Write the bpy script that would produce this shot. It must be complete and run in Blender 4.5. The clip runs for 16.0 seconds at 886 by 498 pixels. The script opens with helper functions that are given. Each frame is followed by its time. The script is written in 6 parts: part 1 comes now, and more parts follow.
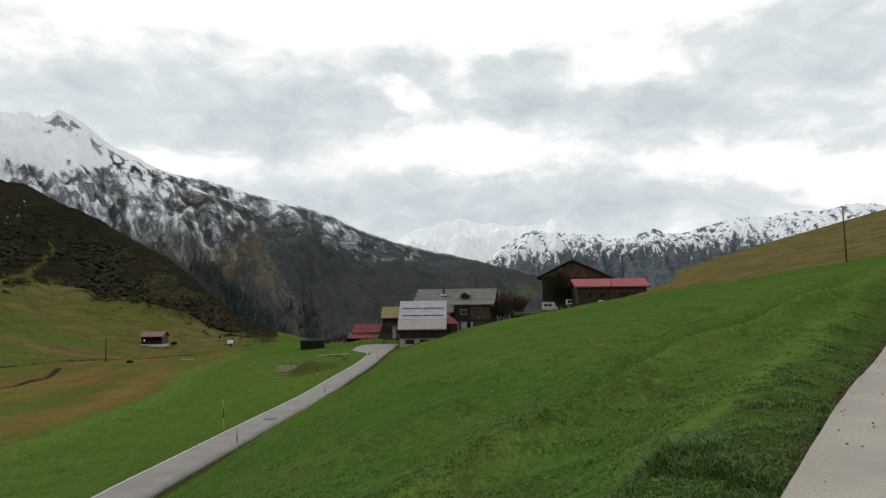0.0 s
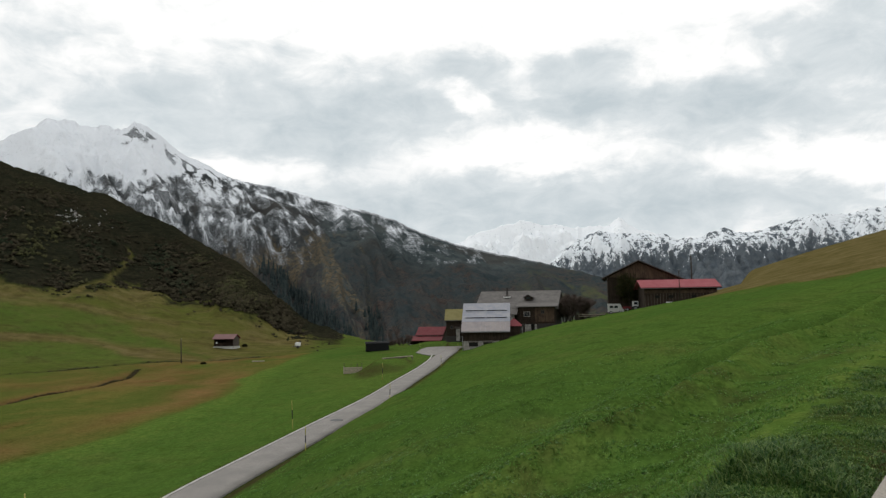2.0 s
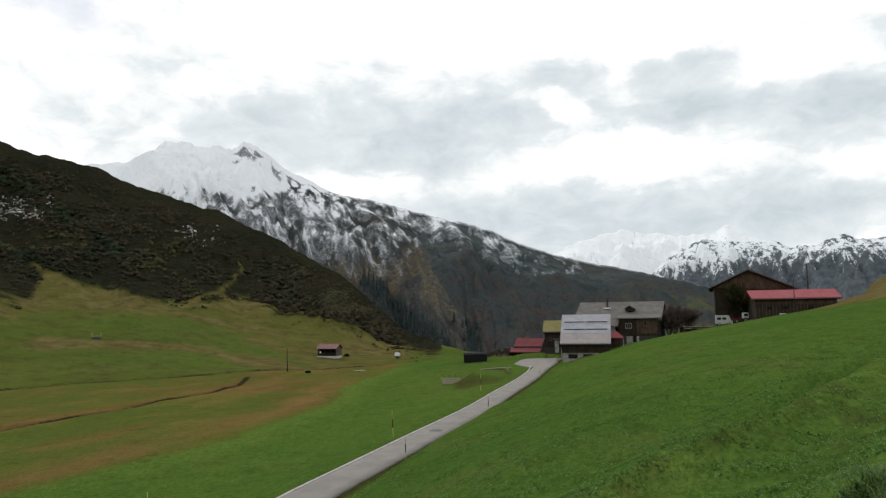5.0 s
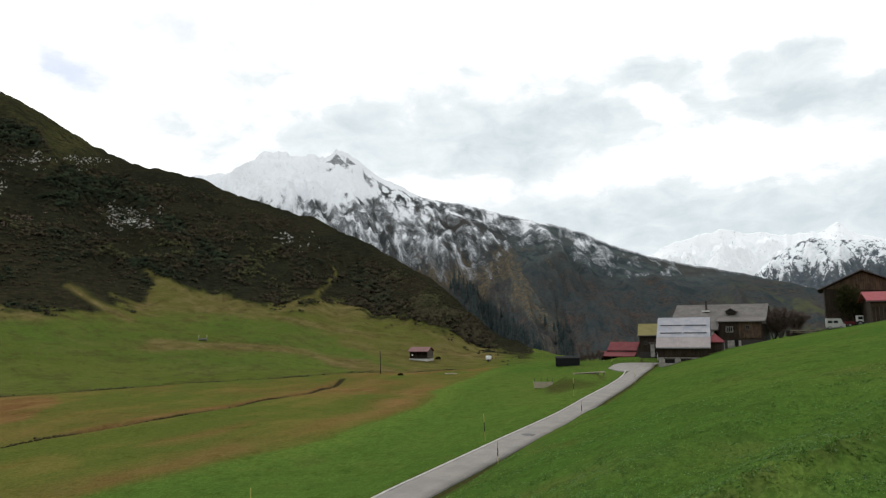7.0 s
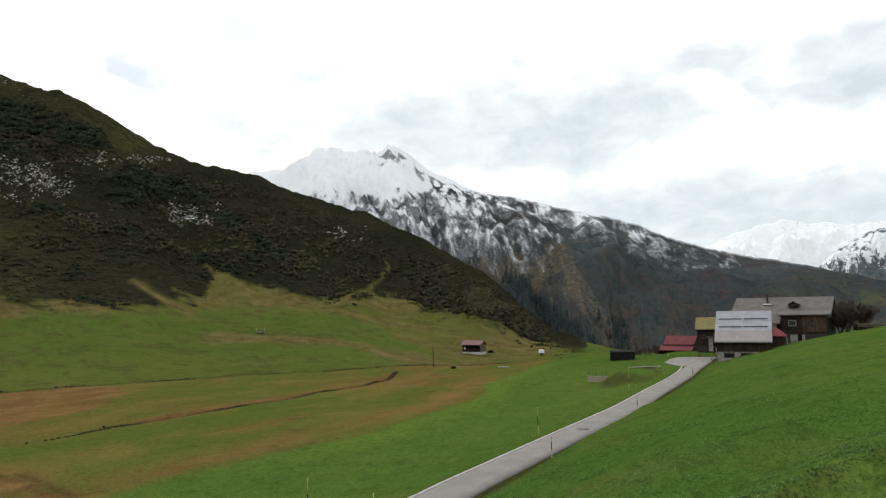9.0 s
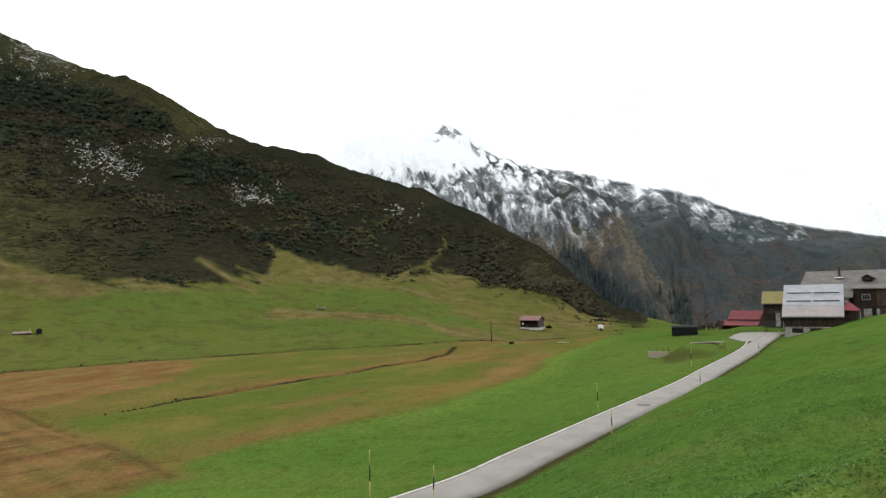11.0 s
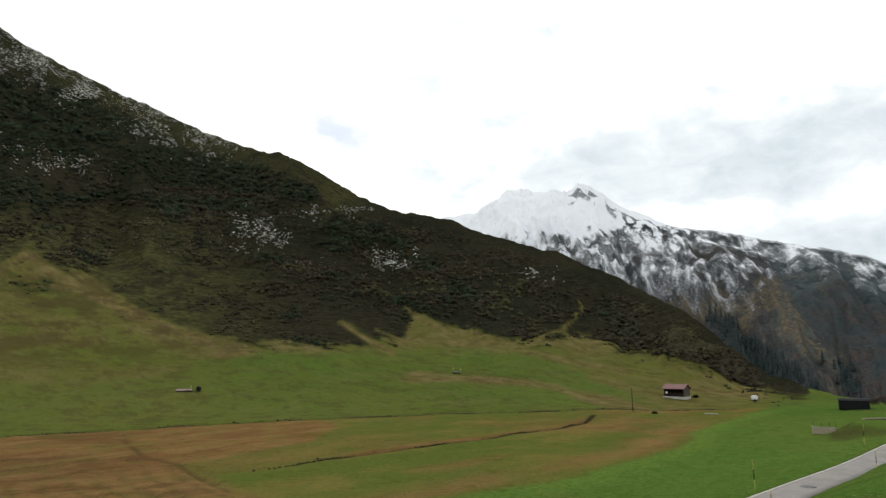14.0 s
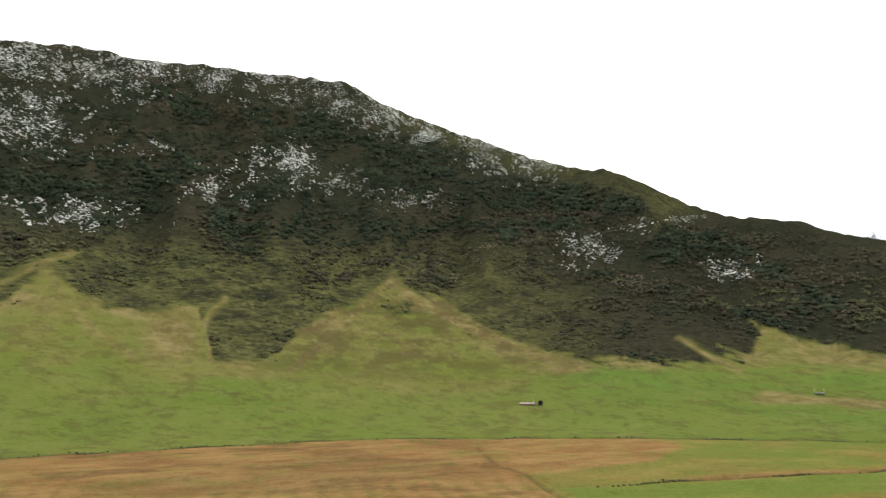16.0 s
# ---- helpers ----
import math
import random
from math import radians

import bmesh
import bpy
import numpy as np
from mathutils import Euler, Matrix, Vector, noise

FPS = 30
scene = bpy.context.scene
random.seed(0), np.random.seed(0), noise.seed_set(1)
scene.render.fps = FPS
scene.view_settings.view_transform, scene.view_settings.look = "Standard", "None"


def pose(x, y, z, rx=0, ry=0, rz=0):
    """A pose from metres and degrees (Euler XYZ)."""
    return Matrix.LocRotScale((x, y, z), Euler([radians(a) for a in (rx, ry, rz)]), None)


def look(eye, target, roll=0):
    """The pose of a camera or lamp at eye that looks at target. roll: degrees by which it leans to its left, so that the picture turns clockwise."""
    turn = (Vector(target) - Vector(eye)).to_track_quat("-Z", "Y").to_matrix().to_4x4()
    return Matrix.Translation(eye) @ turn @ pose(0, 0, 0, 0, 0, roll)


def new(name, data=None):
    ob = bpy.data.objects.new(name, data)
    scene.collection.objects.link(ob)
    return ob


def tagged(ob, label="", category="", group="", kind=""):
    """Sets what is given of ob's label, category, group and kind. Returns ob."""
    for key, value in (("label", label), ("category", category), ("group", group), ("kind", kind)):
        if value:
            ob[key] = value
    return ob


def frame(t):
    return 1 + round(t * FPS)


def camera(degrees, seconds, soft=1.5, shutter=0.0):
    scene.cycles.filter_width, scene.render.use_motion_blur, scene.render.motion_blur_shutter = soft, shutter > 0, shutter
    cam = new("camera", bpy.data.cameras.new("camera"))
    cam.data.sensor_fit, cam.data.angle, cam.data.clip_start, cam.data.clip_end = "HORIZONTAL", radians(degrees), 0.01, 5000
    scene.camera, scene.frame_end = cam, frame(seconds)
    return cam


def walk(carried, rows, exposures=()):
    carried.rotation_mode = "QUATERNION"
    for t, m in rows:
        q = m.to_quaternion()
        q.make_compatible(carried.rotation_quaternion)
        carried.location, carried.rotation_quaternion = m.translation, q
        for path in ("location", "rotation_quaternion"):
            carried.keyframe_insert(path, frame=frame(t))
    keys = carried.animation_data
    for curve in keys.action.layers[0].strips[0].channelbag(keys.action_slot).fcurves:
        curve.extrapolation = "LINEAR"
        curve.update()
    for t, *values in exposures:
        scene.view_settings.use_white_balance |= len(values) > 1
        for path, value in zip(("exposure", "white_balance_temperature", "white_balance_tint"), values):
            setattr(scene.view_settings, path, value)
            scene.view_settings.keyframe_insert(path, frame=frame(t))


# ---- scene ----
# camera: it stands still on the upper lane and turns to the left
cam = camera(64.9, 16.0, 1.3, 0.3)
PATH = [
    (0.0, pose(0, 0, 0, 94.000, 0.700, -0.000)),
    (0.5, pose(0, 0, 0, 94.433, 0.951, 0.853)),
    (1.0, pose(0, 0, 0, 94.781, 0.991, 2.253)),
    (1.5, pose(0, 0, 0, 94.312, 0.978, 3.534)),
    (2.0, pose(0, 0, 0, 94.268, 0.992, 5.178)),
    (2.5, pose(0, 0, 0, 94.291, 1.056, 6.514)),
    (3.0, pose(0, 0, 0, 94.325, 0.934, 8.038)),
    (5.5, pose(0, 0, 0, 95.608, 0.942, 14.814)),
    (6.0, pose(0, 0, 0, 95.900, 0.958, 16.852)),
    (6.5, pose(0, 0, 0, 96.056, 0.895, 18.928)),
    (7.0, pose(0, 0, 0, 95.680, 0.917, 20.558)),
    (7.5, pose(0, 0, 0, 95.693, 0.956, 22.099)),
    (8.0, pose(0, 0, 0, 95.767, 0.879, 22.926)),
    (10.5, pose(0, 0, 0, 93.749, 1.265, 28.262)),
    (11.0, pose(0, 0, 0, 93.328, 1.276, 29.550)),
    (11.5, pose(0, 0, 0, 93.620, 1.248, 32.235)),
    (12.0, pose(0, 0, 0, 94.767, 1.338, 34.787)),
    (12.5, pose(0, 0, 0, 95.591, 0.400, 36.463)),
    (13.0, pose(0, 0, 0, 96.981, 0.535, 37.681)),
    (13.5, pose(0, 0, 0, 98.069, 0.439, 38.387)),
    (14.0, pose(0, 0, 0, 98.730, 0.528, 40.553)),
    (14.5, pose(0, 0, 0, 99.331, -0.046, 46.019)),
    (15.0, pose(0, 0, 0, 99.387, -0.220, 54.117)),
    (15.5, pose(0, 0, 0, 99.160, 0.049, 62.140)),
    (16.0, pose(0, 0, 0, 100.092, -0.242, 67.364)),
]
EXPOSURES = [(0.0, -0.1), (3.0, -0.14), (5.5, 0.06), (7.0, 0.14), (8.0, 0.08), (10.5, 0.58), (11.5, 0.70), (12.5, 0.72), (13.0, 0.62), (13.5, 0.38), (14.5, 0.14), (15.0, 0.38), (16.0, 1.3)]
walk(cam, PATH, EXPOSURES)

# ---- light: a bright overcast sky with thin blue gaps, and a wide soft sun behind the cloud ----
SUN_EL, SUN_AZ = 44.0, 40.0          # degrees; azimuth to the left of the y axis
world = bpy.data.worlds.new("overcast_sky")
scene.world = world
world.use_nodes = True
wn, wl = world.node_tree.nodes, world.node_tree.links
wn.clear()


def wnode(kind, **values):
    n = wn.new(kind)
    for key, value in values.items():
        n.inputs[key].default_value = value
    return n


sky = wn.new("ShaderNodeTexSky")
sky.sky_type, sky.sun_disc = "NISHITA", False
sky.sun_elevation, sky.sun_rotation = radians(SUN_EL), radians(-SUN_AZ)
sky_bg = wnode("ShaderNodeBackground", Strength=0.09)
wl.new(sky.outputs[0], sky_bg.inputs[0])
def wmath(op, *given):
    n = wn.new("ShaderNodeMath")
    n.operation = op
    for k, v in enumerate(given):
        if isinstance(v, (int, float)):
            n.inputs[k].default_value = v
        else:
            wl.new(v, n.inputs[k])
    return n.outputs[0]


def wrange(value, lo, hi, a=0.0, b=1.0):
    n = wn.new("ShaderNodeMapRange")
    n.interpolation_type = "SMOOTHSTEP"
    for key, v in zip(("From Min", "From Max", "To Min", "To Max"), (lo, hi, a, b)):
        n.inputs[key].default_value = v
    wl.new(value, n.inputs[0])
    return n.outputs[0]


coord = wn.new("ShaderNodeTexCoord")
squash = wn.new("ShaderNodeMapping")          # clouds flatten towards the horizon
squash.inputs["Scale"].default_value = (1.0, 1.0, 1.9)
wl.new(coord.outputs["Generated"], squash.inputs[0])
# ragged cloud edges: the place in the sky is shaken at two sizes
shaken = coord.outputs["Generated"]
for size, far, detail in ((5.0, 0.15, 7.0), (22.0, 0.035, 5.0)):
    shake = wnode("ShaderNodeTexNoise", Scale=size, Detail=detail, Roughness=0.6)
    wl.new(squash.outputs[0], shake.inputs[0])
    centred, moved = wn.new("ShaderNodeVectorMath"), wn.new("ShaderNodeVectorMath")
    centred.operation, moved.operation = "SUBTRACT", "MULTIPLY_ADD"
    centred.inputs[1].default_value = (0.5, 0.5, 0.5)
    moved.inputs[1].default_value = (far, far, far * 0.7)
    wl.new(shake.outputs["Color"], centred.inputs[0])
    wl.new(centred.outputs[0], moved.inputs[0])
    wl.new(shaken, moved.inputs[2])
    shaken = moved.outputs[0]
parts = wn.new("ShaderNodeSeparateXYZ")
wl.new(shaken, parts.inputs[0])
bearing = wmath("MULTIPLY", wmath("ARCTAN2", wmath("MULTIPLY", parts.outputs[0], -1.0), parts.outputs[1]), 57.3)
rise = wmath("MULTIPLY", wmath("ARCSINE", parts.outputs[2]), 57.3)
sky_place = wn.new("ShaderNodeCombineXYZ")
wl.new(bearing, sky_place.inputs[0])
wl.new(rise, sky_place.inputs[1])


def cloud_bank(total, a, e, wide, high, amount, tilt=0.0):
    """Adds one bank of cloud round a bearing and a rise."""
    m, g = wn.new("ShaderNodeMapping"), wn.new("ShaderNodeTexGradient")
    m.vector_type, g.gradient_type = "TEXTURE", "SPHERICAL"
    m.inputs["Location"].default_value = (a, e, 0)
    m.inputs["Rotation"].default_value = (0, 0, radians(tilt))
    m.inputs["Scale"].default_value = (wide, high, 1)
    wl.new(sky_place.outputs[0], m.inputs[0])
    wl.new(m.outputs[0], g.inputs[0])
    return wmath("MULTIPLY_ADD", wrange(g.outputs["Fac"], 0.0, 0.75), amount, total)


big = wnode("ShaderNodeTexNoise", Scale=2.6, Detail=6.0, Roughness=0.55, Distortion=0.2)
fine = wnode("ShaderNodeTexNoise", Scale=15.0, Detail=8.0, Roughness=0.6, Distortion=0.4)
wl.new(squash.outputs[0], big.inputs[0])
wl.new(squash.outputs[0], fine.inputs[0])
grey = wmath("MULTIPLY_ADD", wrange(big.outputs[0], 0.40, 0.66), 0.26, -0.02)
grey = wmath("ADD", grey, wrange(rise, 30.0, 52.0, 0.0, 0.55))          # grey added overhead, out of view, to cut the light on the ground
grey = wmath("ADD", grey, wmath("MULTIPLY_ADD", fine.outputs[0], 1.4, -0.74))
# grey banks, then the bright breaks between them: bearing, rise, half width and height, amount
for bank in ((21, 15.5, 17, 7.5, 0.5), (34, 14, 14, 6, 0.36), (11.5, 14.2, 15, 4.4, 0.42), (1.2, 18.2, 4.2, 3.6, 0.5), (7.4, 17.0, 10, 3, 0.3), (-6.8, 18.2, 6, 2.6, 0.5), (-5, 15.2, 9, 2.2, 0.45),
             (-14, 14.0, 15, 4.2, 0.55), (-23, 15.2, 17, 3.0, 0.35), (-30, 18.6, 12, 5, 0.6), (-4, 7.4, 30, 5.0, 0.85), (-29, 12.0, 13, 3.0, 0.45)):
    grey = cloud_bank(grey, *bank)
for bank in ((2.7, 16.2, 3.2, 2.2, -0.6), (4.6, 12.4, 11, 1.7, -0.2), (-6, 11.4, 13, 1.4, -0.2), (-26, 9.2, 16, 2.2, -0.45), (21, 10.2, 9, 1.7, -0.2), (0, 23, 30, 3.5, -0.3)):
    grey = cloud_bank(grey, *bank)
cloud_ramp = wn.new("ShaderNodeValToRGB")
cr = cloud_ramp.color_ramp
cr.elements[0].position, cr.elements[0].color = 0.04, (1.12, 1.12, 1.11, 1)
cr.elements[1].position, cr.elements[1].color = 1.0, (0.60, 0.675, 0.715, 1)
mid = cr.elements.new(0.45)
mid.color = (0.80, 0.852, 0.875, 1)
wl.new(grey, cloud_ramp.inputs[0])
cloud_bg = wnode("ShaderNodeBackground", Strength=1.0)
wl.new(cloud_ramp.outputs[0], cloud_bg.inputs[0])
# two thin places where the blue shows
gap = cloud_bank(cloud_bank(1.0, 48.3, 18.4, 4.6, 1.9, -0.7, 28.0), 41.8, 22.8, 5.5, 2.8, -0.45, 15.0)
sky_mix = wn.new("ShaderNodeMixShader")
wl.new(gap, sky_mix.inputs[0])
wl.new(sky_bg.outputs[0], sky_mix.inputs[1])
wl.new(cloud_bg.outputs[0], sky_mix.inputs[2])
wout = wn.new("ShaderNodeOutputWorld")
wl.new(sky_mix.outputs[0], wout.inputs[0])

sun = new("sun", bpy.data.lights.new("sun", "SUN"))
sun.data.energy, sun.data.angle, sun.data.color = 1.3, radians(20), (1.0, 0.96, 0.9)
_a, _e = radians(SUN_AZ), radians(SUN_EL)
sun.matrix_world = look((0, 0, 0), (math.sin(_a) * math.cos(_e), -math.cos(_a) * math.cos(_e), -math.sin(_e)))

# ---- materials ----


class Nodes:
    """A short way to write a node material."""

    def __init__(self, name, rough=0.8, metallic=0.0, spec=0.3):
        self.mat = bpy.data.materials.new(name)
        self.mat.use_nodes = True
        self.tree = self.mat.node_tree
        self.bsdf = self.tree.nodes["Principled BSDF"]
        self.bsdf.inputs["Roughness"].default_value = rough
        self.bsdf.inputs["Metallic"].default_value = metallic
        self.bsdf.inputs["Specular IOR Level"].default_value = spec
        self.coord = self.tree.nodes.new("ShaderNodeTexCoord")

    def add(self, kind, **values):
        n = self.tree.nodes.new(kind)
        for key, value in values.items():
            n.inputs[key.replace("_", " ")].default_value = value
        return n

    def link(self, a, b):
        self.tree.links.new(a, b)

    def noise(self, scale, detail=4.0, rough=0.6, stretch=(1, 1, 1), distortion=0.0, turn=0.0):
        m = self.add("ShaderNodeMapping")
        m.inputs["Scale"].default_value = stretch
        m.inputs["Rotation"].default_value = (0, 0, radians(turn))
        self.link(self.coord.outputs["Object"], m.inputs[0])
        n = self.add("ShaderNodeTexNoise", Scale=scale, Detail=detail, Roughness=rough, Distortion=distortion)
        self.link(m.outputs[0], n.inputs["Vector"])
        return n.outputs[0]

    def span(self, value, lo, hi, a=0.0, b=1.0):
        n = self.add("ShaderNodeMapRange")
        n.interpolation_type = "SMOOTHSTEP"
        for k, v in zip(("From Min", "From Max", "To Min", "To Max"), (lo, hi, a, b)):
            n.inputs[k].default_value = v
        self.link(value, n.inputs[0])
        return n.outputs[0]

    def math(self, op, a, b=None, c=None):
        n = self.add("ShaderNodeMath")
        n.operation = op
        for i, v in enumerate((a, b, c)):
            if v is None:
                continue
            if isinstance(v, (int, float)):
                n.inputs[i].default_value = v
            else:
                self.link(v, n.inputs[i])
        return n.outputs[0]

    def mix(self, fac, a, b, mode="MIX"):
        n = self.add("ShaderNodeMix")
        n.data_type, n.blend_type = "RGBA", mode
        for i, v in ((0, fac), (6, a), (7, b)):
            if isinstance(v, (int, float)):
                n.inputs[i].default_value = v
            elif isinstance(v, tuple):
                n.inputs[i].default_value = (*v, 1)
            else:
                self.link(v, n.inputs[i])
        return n.outputs[2]

    def attr(self, name):
        n = self.add("ShaderNodeAttribute")
        n.attribute_name = name
        return n.outputs["Fac"]

    def chance(self):
        return self.add("ShaderNodeObjectInfo").outputs["Random"]

    def island(self):
        return self.add("ShaderNodeNewGeometry").outputs["Random Per Island"]

    def bump(self, value, distance, strength=1.0):
        n = self.add("ShaderNodeBump", Distance=distance, Strength=strength)
        self.link(value, n.inputs["Height"])
        self.link(n.outputs[0], self.bsdf.inputs["Normal"])

    def done(self, color):
        if isinstance(color, tuple):
            self.bsdf.inputs["Base Color"].default_value = (*color, 1)
        else:
            self.link(color, self.bsdf.inputs["Base Color"])
        return self.mat


def land_material():
    m = Nodes("turf_and_heath", rough=1.0, spec=0.0)
    broad, mid, fine, blade = m.noise(0.022, 5), m.noise(0.16, 5), m.noise(1.6, 6, 0.6, (1, 0.6, 1)), m.noise(11.0, 4, 0.7, (1, 0.5, 1))
    # dull alpine pasture
    c = m.mix(m.span(broad, 0.35, 0.65), (0.084, 0.098, 0.022), (0.100, 0.104, 0.028))
    c = m.mix(m.span(mid, 0.45, 0.75, 0, 0.5), c, (0.104, 0.108, 0.034))
    c = m.mix(m.span(m.noise(0.9, 6, 0.75), 0.50, 0.66, 0, 0.35), c, (0.130, 0.122, 0.044))
    c = m.mix(m.span(m.noise(0.07, 6, 0.65, (1, 1, 2)), 0.50, 0.70, 0, 0.35), c, (0.050, 0.072, 0.020))
    # mown meadow
    lush = m.mix(m.span(broad, 0.4, 0.62), (0.060, 0.114, 0.023), (0.080, 0.130, 0.027))
    lush = m.mix(m.span(mid, 0.48, 0.72), lush, (0.088, 0.118, 0.030))
    lush = m.mix(m.span(m.noise(0.9, 5, 0.65, (1, 0.6, 1)), 0.48, 0.66, 0, 0.55), lush, (0.044, 0.076, 0.018))
    c = m.mix(m.attr("lush"), c, lush)
    c = m.mix(m.math("MULTIPLY", m.attr("pale"), m.span(fine, 0.3, 0.6, 0.55, 0.9)), c, m.mix(m.span(fine, 0.4, 0.6), (0.088, 0.148, 0.029), (0.112, 0.160, 0.035)))
    # marsh: olive, with rust and straw where it is bare
    marsh = m.mix(m.span(m.noise(0.09, 6, 0.62, (1.0, 0.5, 1.0), 0.4, -20), 0.46, 0.68), (0.086, 0.106, 0.025), (0.138, 0.120, 0.035))
    rust = m.mix(m.span(m.noise(0.22, 6, 0.65, (1, 0.45, 1), 0.4, 60), 0.38, 0.64), (0.148, 0.078, 0.035), (0.196, 0.116, 0.051))
    c = m.mix(m.attr("marsh"), c, marsh)
    c = m.mix(m.math("MULTIPLY", m.attr("bare"), m.span(m.noise(0.22, 7, 0.68), 0.32, 0.56, 0.55, 1.0)), c, rust)
    # dry upper pasture
    c = m.mix(m.attr("dry"), c, m.mix(m.span(mid, 0.4, 0.66), (0.108, 0.088, 0.034), (0.158, 0.125, 0.058)))
    # heath: low dwarf shrubs in fine steps along the slope
    tread = m.noise(0.55, 5, 0.65, (0.30, 0.30, 1.6), 0.8)
    heath = m.mix(m.span(m.noise(0.012, 5, 0.6), 0.42, 0.60), (0.018, 0.019, 0.014), (0.027, 0.024, 0.017))
    heath = m.mix(m.span(m.noise(0.35, 6, 0.78), 0.44, 0.60, 0, 0.6), heath, (0.013, 0.015, 0.010))
    heath = m.mix(m.span(m.noise(0.8, 5, 0.7), 0.55, 0.68, 0, 0.45), heath, (0.060, 0.054, 0.028))
    heath = m.mix(m.math("MULTIPLY", m.attr("olive"), m.span(m.noise(0.09, 7, 0.72), 0.34, 0.58)), heath, m.mix(m.span(m.noise(0.4, 5, 0.7), 0.36, 0.64), (0.034, 0.036, 0.017), (0.074, 0.069, 0.030)))
    heath = m.mix(m.span(tread, 0.40, 0.62), m.mix(1.0, heath, (1.25, 1.22, 1.15), "MULTIPLY"), m.mix(1.0, heath, (0.78, 0.80, 0.78), "MULTIPLY"))
    c = m.mix(m.attr("heath"), c, heath)
    spots = m.math("ADD", m.noise(0.42, 6, 0.85), m.math("MULTIPLY_ADD", m.attr("patch"), 0.22, -0.21))
    c = m.mix(m.math("MULTIPLY", m.span(spots, 0.55, 0.575), m.span(m.attr("patch"), 0.15, 0.4)), c, (0.76, 0.77, 0.78))
    tuft = m.noise(0.55, 6, 0.7)
    c = m.mix(m.span(tuft, 0.52, 0.70, 0, 0.55), c, m.mix(1.0, c, (0.62, 0.60, 0.50), "MULTIPLY"))
    c = m.mix(m.span(tuft, 0.46, 0.32, 0, 0.35), c, m.mix(1.0, c, (1.25, 1.18, 1.0), "MULTIPLY"))
    # bare soil
    c = m.mix(m.math("MULTIPLY", m.attr("soil"), m.span(fine, 0.25, 0.5, 0.4, 1.0)), c, (0.050, 0.034, 0.019))
    # grain of the turf
    c = m.mix(m.span(fine, 0.3, 0.7, 0.0, 0.45), c, (0.5, 0.5, 0.5), "SOFT_LIGHT")
    clump = m.noise(4.0, 5, 0.7, (1, 0.5, 1))
    c = m.mix(m.span(clump, 0.40, 0.60), m.mix(1.0, c, (0.80, 0.82, 0.78), "MULTIPLY"), c)
    c = m.mix(m.span(blade, 0.38, 0.62), m.mix(1.0, c, (0.74, 0.76, 0.70), "MULTIPLY"), m.mix(1.0, c, (1.14, 1.12, 1.06), "MULTIPLY"))
    m.bump(m.math("ADD", m.math("MULTIPLY", blade, 0.25), m.math("MULTIPLY_ADD", clump, 0.5, fine)), 0.14, 0.8)
    return m.done(c)


